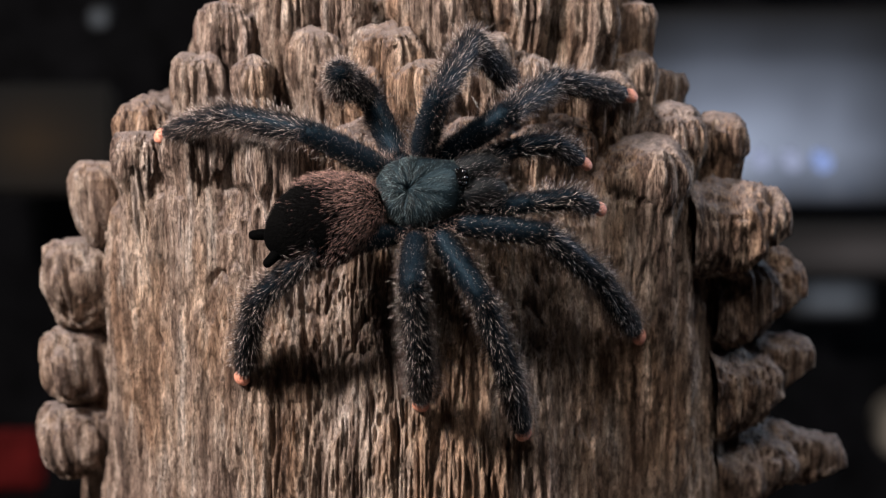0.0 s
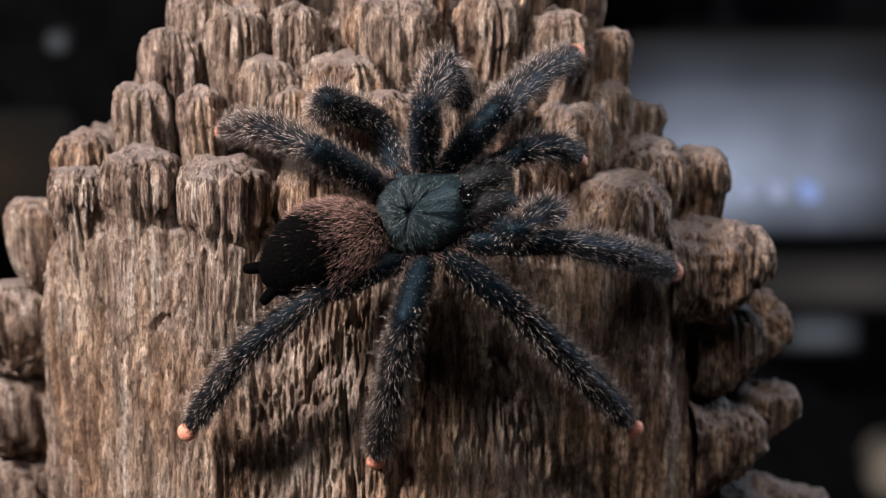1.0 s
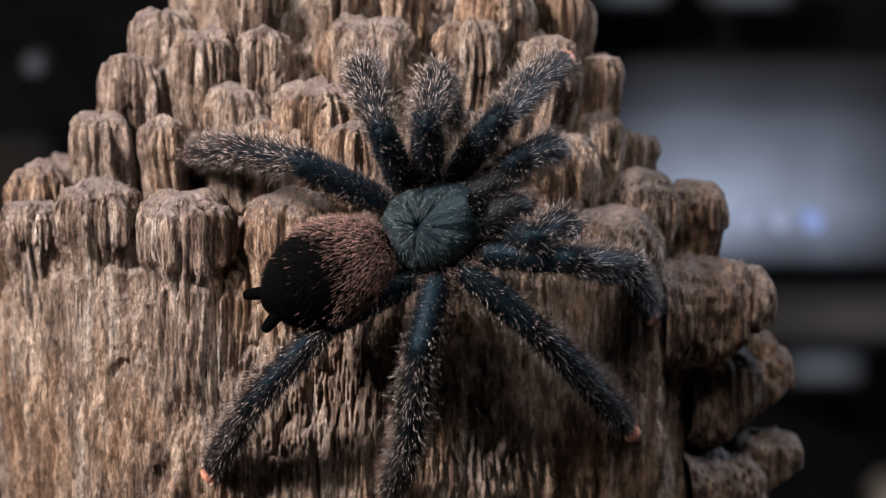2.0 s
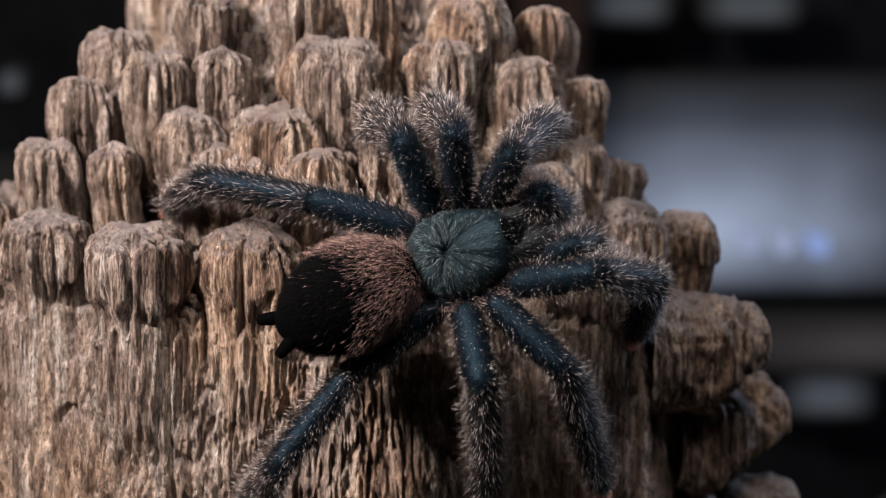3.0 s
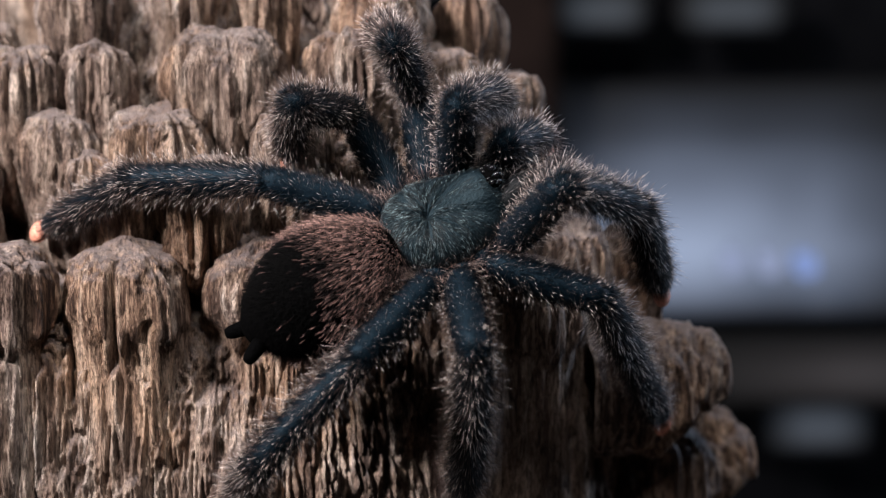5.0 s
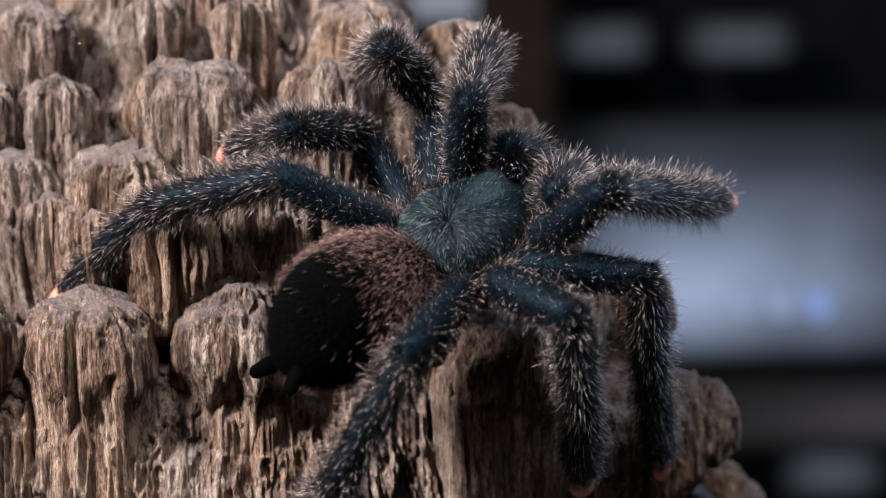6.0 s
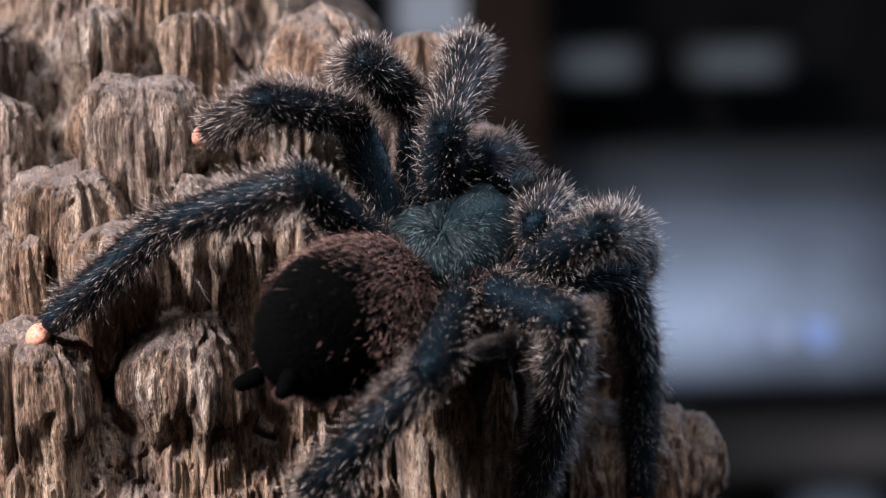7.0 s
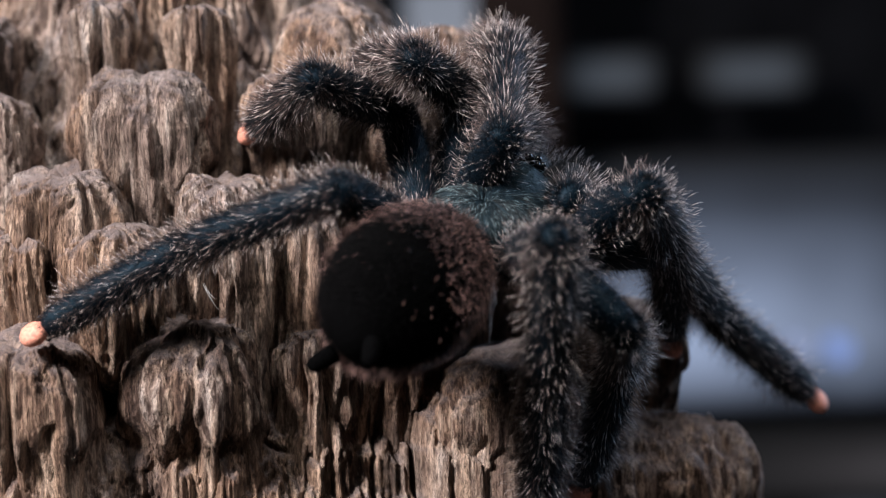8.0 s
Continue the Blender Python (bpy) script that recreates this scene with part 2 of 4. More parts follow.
def stump_knob(kind, x, y, top, width, length, seed, fine=1.0):
    """A club of wood: a domed head with a ragged lip over a neck that runs into the trunk; nubs are short and stick out sideways."""
    rng = random.Random(seed)
    cols, rows = int(120 * fine), int(78 * fine)
    s, a = np.linspace(0, 1, rows), np.linspace(0, 2 * np.pi, cols, endpoint=False)
    a, s = np.meshgrid(a, s)
    w, d = width / 2, width / 2 * (0.95 + 0.15 * rng.random())
    if kind == "N":
        prof = np.maximum(np.cos(np.pi * (s - 0.5)), 0) ** 0.78
        h = -length / 2 + length / 2 * np.sin(np.pi * (s - 0.5))
        head = 0.9 * np.ones_like(s)
    else:
        dome, blunt = width * (0.44 + 0.12 * rng.random()), (0.60 if kind == "A" else 0.48) + 0.16 * rng.random()
        up = np.clip((s - 0.55) / 0.45, 0, 1) * np.pi / 2
        h = np.where(s < 0.55, -length + s / 0.55 * (length - dome), -dome + dome * np.sin(up))
        lip = -width * (0.70 + 0.16 * value_noise(np.cos(a) * 2.2 + seed, np.sin(a) * 2.2, 0 * a) + 0.10 * value_noise(np.cos(a) * 7 + seed, np.sin(a) * 7, 0 * a))
        head = 1 / (1 + np.exp(-(h - lip) * 2.2))
        neck = (0.83 if kind == "A" else 0.90) + (0.17 if kind == "A" else 0.10) * head
        prof = neck * np.where(s < 0.55, 1.0, np.maximum(np.cos(up), 0) ** blunt)
        prof = prof * np.clip(0.35 + (h + length) / 6, 0, 1)
    lump = 1 + 0.13 * value_noise(np.cos(a) * 1.3 + seed * 3.1, np.sin(a) * 1.3, h * 0.12) + 0.10 * value_noise(np.cos(a) * 3 + seed, np.sin(a) * 3, h * 0.07) + 0.05 * value_noise(np.cos(a) * 7 + seed, np.sin(a) * 7, h * 0.04)
    flute = np.abs(value_noise(np.cos(a) * 3.6 + seed * 2, np.sin(a) * 3.6, h * 0.03))
    lump = lump - (0.11 if kind == "A" else 0.22) * np.maximum(0, 1 - 3.2 * flute)
    px, py = w * prof * lump * np.cos(a), d * prof * lump * np.sin(a)
    h = h + (1.1 * value_noise(px * 0.25 + seed, py * 0.25, 0 * h) + 0.5 * value_noise(px * 0.8 + seed, py * 0.8, 0 * h)) * np.clip((h + length) / length, 0, 1)
    out = grain(px + x, py + y, h + top + seed * 17, 0.8 if kind == "N" else np.interp(h, [-width, -0.3 * width], [0.9, 0.45]), 0.42)
    drape = 1 - 2 * np.abs(value_noise(np.cos(a) * 4.5 + seed * 5, np.sin(a) * 4.5, h * 0.045))  # hanging strands
    drape = drape + 0.5 * (1 - 2 * np.abs(value_noise(np.cos(a) * 10 + seed * 7, np.sin(a) * 10, h * 0.07)))
    out = out + (0.42 if kind == "A" else 0.55) * drape * width / 16
    k = 1 + out / np.maximum(np.hypot(px, py), 1.5) * np.clip(prof * 1.5, 0, 1)
    px, py = px * k, py * k
    if kind != "N":  # the neck draws back towards the heart of the log
        back = 3.5 * np.clip((-h - 0.8 * width) / max(length - 0.8 * width, 6), 0, 1)
        gone = math.hypot(x - BASE[0], y - BASE[1])
        px, py = px - back * (x - BASE[0]) / gone, py - back * (y - BASE[1]) / gone
    if kind == "N":  # stretched inwards, into the trunk
        way = 1 if x > BASE[0] else -1
        px = np.where(px * way < 0, px * 2.6, px) + way * 0.2 * (h + length / 2)
        py = np.where(px * way < 0, py - px * way * 0.6, py)
    v = np.stack([px + x - BASE[0], py + y - BASE[1], h + top - BASE[2]], -1).reshape(-1, 3) / 1000
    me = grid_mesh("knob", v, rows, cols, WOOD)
    tint = me.attributes.new("age_and_shade", "FLOAT", "POINT")
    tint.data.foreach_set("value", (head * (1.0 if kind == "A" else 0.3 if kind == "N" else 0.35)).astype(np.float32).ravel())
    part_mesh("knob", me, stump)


# short logs that stick out of the flank: inner end, top, heading, length, height, width, slope
LOGS = [
    (42, 13, 3.4, 22, 25.5, 20, 18, -9),
    (49, 21, -15.6, 20, 17, 17, 14, -8),
    (54, 32, -14.5, 14, 19, 18, 13, -12),
    (49, 20, -36.0, 18, 18, 17, 14, -6),
    (55, 32, -33.5, 14, 20, 13, 12, -8),
    (50, 24, -53.5, 15, 21, 17, 15, -14),
    (58, 34, -54.0, 14, 25, 13, 13, -20),
]


def stump_log(x, y, top, heading, length, tall, wide, slope, seed):
    """A stub of wood lying outwards: a blunt rounded end, a flattish dusty top and ragged strands down its side."""
    rows, cols = 84, 110
    s, b = np.meshgrid(np.linspace(0, 1, rows), np.linspace(0, 2 * np.pi, cols, endpoint=False), indexing="ij")
    lie = length * np.sin(s * np.pi / 2)
    full = np.clip(1 - np.clip((s - 0.22) / 0.78, 0, 1) ** 2.4, 0, 1) ** 0.55
    full = full * (1 + 0.08 * value_noise(s * 4 + seed, 0 * s, 0 * s))
    side, up = np.sign(np.cos(b)) * np.abs(np.cos(b)) ** 0.95, np.sign(np.sin(b)) * np.abs(np.sin(b)) ** 0.92
    lump = 1 + 0.18 * value_noise(side * 1.4 + seed * 3, up * 1.4, lie * 0.12) + 0.10 * value_noise(side * 3 + seed, up * 3, lie * 0.3)
    drape = 1 - 2 * np.abs(value_noise(lie * 0.45 + seed * 7, side * 2, up * 0.7)) + 0.5 * (1 - 2 * np.abs(value_noise(lie * 1.0 + seed * 5, side * 3, up * 1.2)))
    lie = lie * (1 + 0.45 * np.minimum(up, 0) * np.clip(s * 1.3, 0, 1))  # the underside draws back
    v, w = wide / 2 * full * lump * side, tall / 2 * full * lump * up
    out = grain(lie + seed * 9, v, w + seed * 17, 0.5, 0.4) + 0.4 * drape
    k = 1 + out / np.maximum(np.hypot(v, w), 2.0) * np.clip(full * 1.4, 0, 1)
    v, w = v * k, w * k - tall / 2 + lie * math.tan(radians(slope)) * 0.5
    c, d = math.cos(radians(heading)), math.sin(radians(heading))
    p = np.stack([x + lie * c - v * d - BASE[0], y + lie * d + v * c - BASE[1], top + w - BASE[2]], -1).reshape(-1, 3) / 1000
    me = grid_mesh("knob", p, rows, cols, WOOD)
    # shade of the stump's right flank, painted into the logs' colour in patches
    tint = me.attributes.new("age_and_shade", "FLOAT", "POINT")
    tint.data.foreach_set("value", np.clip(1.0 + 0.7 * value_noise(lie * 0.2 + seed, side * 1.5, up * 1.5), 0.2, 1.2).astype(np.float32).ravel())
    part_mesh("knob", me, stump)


stump_trunk()
for n, log in enumerate(LOGS):
    stump_log(*log, 60 + n)
for n, (kind, x, y, top, width, length) in enumerate(KNOBS):
    stump_knob(kind, x, y + {"A": 1, "N": 10}.get(kind, 2), top, width, length * (1.12 if kind == "N" else 1), n + 1)
# the tiers go on round the back
for kind, ring, top, count in (("A", 55, 16, 10), ("B", 44, 30, 8), ("C", 36, 43, 7), ("D", 28, 55, 6)):
    for n in range(count):
        a = radians(88 + (n + 0.5) * 184 / count)
        stump_knob(kind, BASE[0] + ring * math.sin(a), BASE[1] - ring * math.cos(a), top + random.uniform(-3, 3), random.uniform(12, 17), 26, 100 + n, 0.5)


# ---- the room ----
def box_mesh(name, size, mat):
    bm = bmesh.new()
    bmesh.ops.create_cube(bm, size=1)
    bmesh.ops.scale(bm, vec=size, verts=bm.verts)
    bmesh.ops.bevel(bm, geom=bm.edges[:], offset=min(size) * 0.2, segments=2, affect="EDGES")
    me = bpy.data.meshes.new(name)
    bm.to_mesh(me)
    bm.free()
    me.materials.append(mat)
    return me


def disc_mesh(name, wide, deep, mat):
    bm = bmesh.new()
    bmesh.ops.create_cone(bm, cap_ends=True, segments=40, radius1=wide / 2, radius2=wide / 2, depth=deep)
    bmesh.ops.rotate(bm, matrix=Matrix.Rotation(radians(90), 3, "X"), verts=bm.verts)
    me = bpy.data.meshes.new(name)
    bm.to_mesh(me)
    bm.free()
    me.materials.append(mat)
    return me


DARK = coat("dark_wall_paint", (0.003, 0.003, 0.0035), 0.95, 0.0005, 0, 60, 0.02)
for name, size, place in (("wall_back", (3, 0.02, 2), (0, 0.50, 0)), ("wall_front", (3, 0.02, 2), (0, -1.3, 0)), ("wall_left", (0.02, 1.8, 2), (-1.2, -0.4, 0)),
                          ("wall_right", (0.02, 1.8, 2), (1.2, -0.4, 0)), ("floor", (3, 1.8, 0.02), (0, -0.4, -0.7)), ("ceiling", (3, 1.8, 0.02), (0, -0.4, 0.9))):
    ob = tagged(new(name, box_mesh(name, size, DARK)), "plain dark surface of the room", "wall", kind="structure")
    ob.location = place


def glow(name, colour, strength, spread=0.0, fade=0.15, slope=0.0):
    """A pane with light painted in as emission, uneven and faded towards its rim for soft edges."""
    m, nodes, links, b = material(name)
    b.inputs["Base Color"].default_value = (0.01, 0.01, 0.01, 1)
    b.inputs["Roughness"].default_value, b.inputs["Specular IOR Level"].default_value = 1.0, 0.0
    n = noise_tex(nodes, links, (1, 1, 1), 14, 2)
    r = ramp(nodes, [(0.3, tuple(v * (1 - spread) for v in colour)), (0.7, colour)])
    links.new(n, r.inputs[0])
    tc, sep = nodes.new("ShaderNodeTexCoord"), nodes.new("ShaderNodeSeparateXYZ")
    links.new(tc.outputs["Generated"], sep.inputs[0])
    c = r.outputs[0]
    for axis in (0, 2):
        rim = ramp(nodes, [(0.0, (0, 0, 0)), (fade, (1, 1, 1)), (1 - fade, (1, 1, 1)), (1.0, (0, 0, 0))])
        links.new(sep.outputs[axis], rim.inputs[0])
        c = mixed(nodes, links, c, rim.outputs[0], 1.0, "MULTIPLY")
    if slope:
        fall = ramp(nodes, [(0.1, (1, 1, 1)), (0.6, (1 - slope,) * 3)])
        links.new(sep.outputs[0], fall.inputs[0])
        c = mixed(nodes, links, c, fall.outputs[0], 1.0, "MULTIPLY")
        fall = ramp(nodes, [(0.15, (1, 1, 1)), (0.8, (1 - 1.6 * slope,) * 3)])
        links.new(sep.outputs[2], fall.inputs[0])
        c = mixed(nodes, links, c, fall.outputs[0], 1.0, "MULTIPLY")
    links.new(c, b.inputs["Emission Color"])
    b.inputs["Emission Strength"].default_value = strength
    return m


GREY = glow("window_sky", (0.48, 0.565, 0.77), 1.32, 0.55, 0.30, 0.5)
PALE = glow("pale_light", (0.62, 0.70, 0.82), 0.085, 0.3, 0.3)
BRIGHT = glow("bright_light", (0.66, 0.70, 0.80), 0.38, 0.2)
BLUE = glow("blue_light", (0.32, 0.44, 0.86), 0.75, 0, 0.01)
VIOLET = glow("violet_light", (0.48, 0.55, 0.82), 0.62, 0, 0.01)
PANE = glow("far_pane_light", (0.60, 0.68, 0.82), 0.11, 0.3, 0.35)
# mauve, green and amber: emission standing in for dimly lit background, no real sources
MAUVE = glow("mauve_glow_patch", (0.50, 0.44, 0.46), 0.085, 0.4, 0.45)
TEALISH = glow("green_glow_patch", (0.28, 0.46, 0.40), 0.13, 0.3, 0.35)
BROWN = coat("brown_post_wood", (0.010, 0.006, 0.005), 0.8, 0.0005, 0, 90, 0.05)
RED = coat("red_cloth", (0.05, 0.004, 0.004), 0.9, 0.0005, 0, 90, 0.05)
AMBER = glow("amber_glow_patch", (0.60, 0.29, 0.08), 0.034, 0.5, 0.48)
BEIGE = glow("beige_glow", (0.75, 0.62, 0.50), 0.22, 0.0, 0.35)
PANES = [
    ("window_1", GREY, 0.112, -0.041, 0.124, 0.075, "bright window pane far behind the stump"),
    ("window_2", PALE, 0.068, 0.020, 0.029, 0.014, "dim pale pane far behind the stump"),
    ("window_3", PALE, 0.108, 0.020, 0.034, 0.014, "dim pale pane far behind the stump"),
    ("window_4", PANE, 0.136, -0.111, 0.034, 0.017, "dim pale pane far behind the stump"),
    ("window_5", BRIGHT, 0.021, 0.038, 0.026, 0.022, "dim pale pane far behind the stump"),
    ("lamp", VIOLET, 0.108, -0.058, 0.007, 0.007, "small pale lamp far behind the stump"),
    ("lamp", VIOLET, 0.119, -0.058, 0.007, 0.007, "small pale lamp far behind the stump"),
    ("lamp", BLUE, 0.130, -0.058, 0.007, 0.007, "small blue lamp far behind the stump"),
    ("post", BROWN, 0.041, -0.044, 0.024, 0.276, "dark brown post far behind the stump"),
    # added glowing patches that lift the dark background below the window
    ("glow_patch_1", TEALISH, 0.096, -0.086, 0.036, 0.014, "added green glowing patch for the dim background behind the stump"),
    ("glow_patch_2", MAUVE, 0.145, -0.0895, 0.110, 0.021, "added mauve glowing patch for the dim background behind the stump"),
    # a grey disc whose brightness is put in as emission
    ("lamp", PALE, -0.134, -0.003, 0.009, 0.010, "small grey disc with an added glow far behind the stump"),
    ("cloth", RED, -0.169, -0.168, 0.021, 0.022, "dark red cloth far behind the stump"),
    # added amber glow in place of the dim brown background at left
    ("backdrop", AMBER, -0.158, -0.047, 0.060, 0.040, "added amber glowing patch for the dim background behind the stump"),
    # a pale shape whose brightness is put in as emission
    ("lamp", BEIGE, 0.160, -0.153, 0.026, 0.038, "pale beige disc with an added glow far behind the stump"),
]
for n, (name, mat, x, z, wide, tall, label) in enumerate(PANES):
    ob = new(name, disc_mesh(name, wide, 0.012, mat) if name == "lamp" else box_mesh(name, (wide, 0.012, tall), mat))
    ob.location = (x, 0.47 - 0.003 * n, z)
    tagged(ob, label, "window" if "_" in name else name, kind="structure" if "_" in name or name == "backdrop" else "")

table = tagged(new("table", box_mesh("table", (0.6, 0.5, 0.03), coat("table_paint", (0.05, 0.04, 0.035), 0.5, 0.0003, 0, 200))), "plain dark table under the stump", "table")
table.location = (-0.015, 0.05, -0.216)


# ---- silk ----
def silk():
    """Fine threads that sag between two knobs, joined into one mesh."""
    bm = bmesh.new()
    for a, b, sag in (((-2.8, -1.0, 25.9), (0.1, -4.0, 21.0), 0.5), ((-2.4, -1.0, 25.7), (-0.1, -3.5, 22.2), 0.9)):
        last = None
        for k in range(13):
            u = k / 12
            c = Vector(a).lerp(Vector(b), u) + Vector((0, 0, -sag * 4 * u * (1 - u)))
            ring = [bm.verts.new((c + Vector((math.cos(n * 2.0944), math.sin(n * 2.0944), 0)) * 0.026) / 1000) for n in range(3)]
            if last:
                for n in range(3):
                    bm.faces.new((last[n], last[(n + 1) % 3], ring[(n + 1) % 3], ring[n]))
            last = ring
    me = bpy.data.meshes.new("silk_thread")
    bm.to_mesh(me)
    bm.free()
    me.materials.append(plain("white_silk", (0.75, 0.72, 0.70), 0.4))
    tagged(new("silk_thread", me), "fine white silk threads stretched between the stump's knobs", "silk thread")


silk()


# ---- the spider ----
def hair_coat(name, root, tip, start=0.35, few=0.3, gloss=0.22, shine=(1, 1, 1)):
    """Hair that pales from root to tip, some hairs more than others."""
    m, nodes, links, b = material(name)
    at = nodes.new("ShaderNodeAttribute")
    at.attribute_name = "along"
    geo = nodes.new("ShaderNodeNewGeometry")
    r = ramp(nodes, [(start, root), (start + 0.27, tip)])
    links.new(at.outputs["Fac"], r.inputs[0])
    v = ramp(nodes, [(0.0, (0.10, 0.10, 0.11)), (few, (0.22, 0.21, 0.21)), (min(few + 0.25, 0.98), (1.0, 1.0, 1.0)), (1.0, (1.25, 1.2, 1.15))])
    links.new(geo.outputs["Random Per Island"], v.inputs[0])
    links.new(mixed(nodes, links, r.outputs[0], v.outputs[0], 1.0, "MULTIPLY"), b.inputs["Base Color"])
    b.inputs["Roughness"].default_value = 0.42
    b.inputs["Specular IOR Level"].default_value = gloss
    b.inputs["Specular Tint"].default_value = (*shine, 1)
    return m


SKIN = coat("spider_skin", (0.0025, 0.006, 0.010), 0.45, 0.0002, 0.0, 2500, 0.2, (0.45, 0.75, 1.0))
SHELL = coat("carapace_shell", (0.0055, 0.0115, 0.0165), 0.45, 0.0004, 0.0, 2600, 0.3, (0.62, 0.9, 1.0))
VELVET = coat("abdomen_velvet", (0.0012, 0.0012, 0.0013), 0.95, 0.0003)
VELVET.node_tree.nodes["Principled BSDF"].inputs["Specular IOR Level"].default_value = 0.02
PAD = coat("toe_pad_skin", (0.76, 0.31, 0.21), 0.6, 0.0002)
EYE = plain("eye_lens", (0.004, 0.004, 0.005), 0.08)
FUR = hair_coat("short_black_fur", (0.002, 0.0035, 0.006), (0.006, 0.011, 0.017), 0.35, 0.3, 0.14, (0.5, 0.75, 1.0))
BLUE_FUR = hair_coat("short_blue_fur", (0.002, 0.0045, 0.008), (0.006, 0.015, 0.026), 0.35, 0.3, 0.16, (0.45, 0.75, 1.0))
FLUFF = hair_coat("mauve_brown_fluff", (0.008, 0.006, 0.006), (0.22, 0.152, 0.136), 0.3, 0.3, 0.12)
SETAE = hair_coat("pale_tipped_bristles", (0.005, 0.005, 0.006), (0.96, 0.84, 0.79), 0.50, 0.36, 0.35)
RUSTY = hair_coat("rusty_abdomen_hair", (0.008, 0.004, 0.0035), (0.70, 0.44, 0.385), 0.50, 0.56)
BLACK = hair_coat("black_velvet_hair", (0.0012, 0.0012, 0.0012), (0.003, 0.0027, 0.003))
BLACK.node_tree.nodes["Principled BSDF"].inputs["Specular IOR Level"].default_value = 0.06
BLACK.node_tree.nodes["Principled BSDF"].inputs["Roughness"].default_value = 0.8
TEAL = hair_coat("teal_carapace_hair", (0.002, 0.006, 0.009), (0.27, 0.37, 0.40), 0.4, 0.58)
JAW_SKIN = coat("jaw_skin", (0.003, 0.0045, 0.006), 0.5, 0.0003, 0.0, 2600, 0.2)
JAW = hair_coat("grey_jaw_hair", (0.003, 0.004, 0.005), (0.32, 0.29, 0.29), 0.45, 0.6)
PINK = hair_coat("pink_fringe_hair", (0.03, 0.018, 0.017), (0.80, 0.60, 0.54), 0.4)


def unit(v):
    return v / np.maximum(np.linalg.norm(v, axis=-1, keepdims=True), 1e-9)


def hair_mesh(name, at, ways, bends, lengths, width, mat):
    """One mesh of three-sided tapering bristles."""
    n = len(at)
    side = unit(np.cross(ways, np.roll(ways, 1, axis=-1) + 0.01))
    other = np.cross(ways, side)
    ln = lengths[:, None]
    mid, end = at + ways * ln * 0.70, at + ways * ln * 0.95 + bends * ln * 0.22
    v = np.zeros((n, 7, 3))
    for k in range(3):
        c, s = math.cos(k * 2.0944), math.sin(k * 2.0944)
        off = (side * c + other * s) * width
        v[:, k], v[:, 3 + k] = at + off, mid + off * 0.85
    v[:, 6] = end
    f = []
    for k in range(3):
        j = (k + 1) % 3
        f += [(k, j, 3 + j), (k, 3 + j, 3 + k), (3 + k, 3 + j, 6)]
    tris = (np.array(f)[None] + 7 * np.arange(n)[:, None, None]).reshape(-1, 3)
    me = bpy.data.meshes.new(name)
    me.vertices.add(7 * n)
    me.vertices.foreach_set("co", (v / 1000).astype(np.float32).ravel())
    me.loops.add(tris.size)
    me.loops.foreach_set("vertex_index", tris.ravel().astype(np.int32))
    me.polygons.add(len(tris))
    me.polygons.foreach_set("loop_start", np.arange(0, tris.size, 3, dtype=np.int32))
    me.update(calc_edges=True)
    a = me.attributes.new("along", "FLOAT", "POINT")
    a.data.foreach_set("value", np.tile([0, 0, 0, 0.70, 0.70, 0.70, 1.0], n).astype(np.float32))
    me.materials.append(mat)
    return me


def fine_hair_mesh(name, at, ways, lengths, width, mat):
    """One mesh of straight thin hairs, each a long three-sided spike."""
    n = len(at)
    side = unit(np.cross(ways, np.roll(ways, 1, axis=-1) + 0.01))
    other = np.cross(ways, side)
    v = np.zeros((n, 4, 3))
    for k in range(3):
        v[:, k] = at + (side * math.cos(k * 2.0944) + other * math.sin(k * 2.0944)) * width
    v[:, 3] = at + ways * lengths[:, None]
    tris = (np.array([(0, 1, 3), (1, 2, 3), (2, 0, 3)])[None] + 4 * np.arange(n)[:, None, None]).reshape(-1, 3)
    me = bpy.data.meshes.new(name)
    me.vertices.add(4 * n)
    me.vertices.foreach_set("co", (v / 1000).astype(np.float32).ravel())
    me.loops.add(tris.size)
    me.loops.foreach_set("vertex_index", tris.ravel().astype(np.int32))
    me.polygons.add(len(tris))
    me.polygons.foreach_set("loop_start", np.arange(0, tris.size, 3, dtype=np.int32))
    me.update(calc_edges=True)
    a = me.attributes.new("along", "FLOAT", "POINT")
    a.data.foreach_set("value", np.tile([0, 0, 0, 1.0], n).astype(np.float32))
    me.materials.append(mat)
    return me


def swept(xs, ry, rz, count=28):
    """Points of a body of elliptic sections along x, in millimetres; the ends must close."""
    a = np.linspace(0, 2 * np.pi, count, endpoint=False)
    return np.stack([np.repeat(xs[:, None], count, 1), ry[:, None] * np.cos(a), rz[:, None] * np.sin(a)], -1)


def limb_radius(kind, u):
    """Radius in millimetres along a limb piece, u from 0 to 1."""
    if kind == "femur":
        return np.interp(u, [0, 0.15, 0.55, 0.9, 1], [1.8, 2.2, 2.3, 2.05, 1.7])
    if kind == "tibia":
        return np.interp(u, [0, 0.12, 0.25, 0.4, 0.9, 1], [1.75, 2.05, 2.05, 2.2, 1.95, 1.6])
    return np.interp(u, [0, 0.2, 0.6, 0.9, 1], [1.8, 2.0, 1.95, 1.75, 1.45])


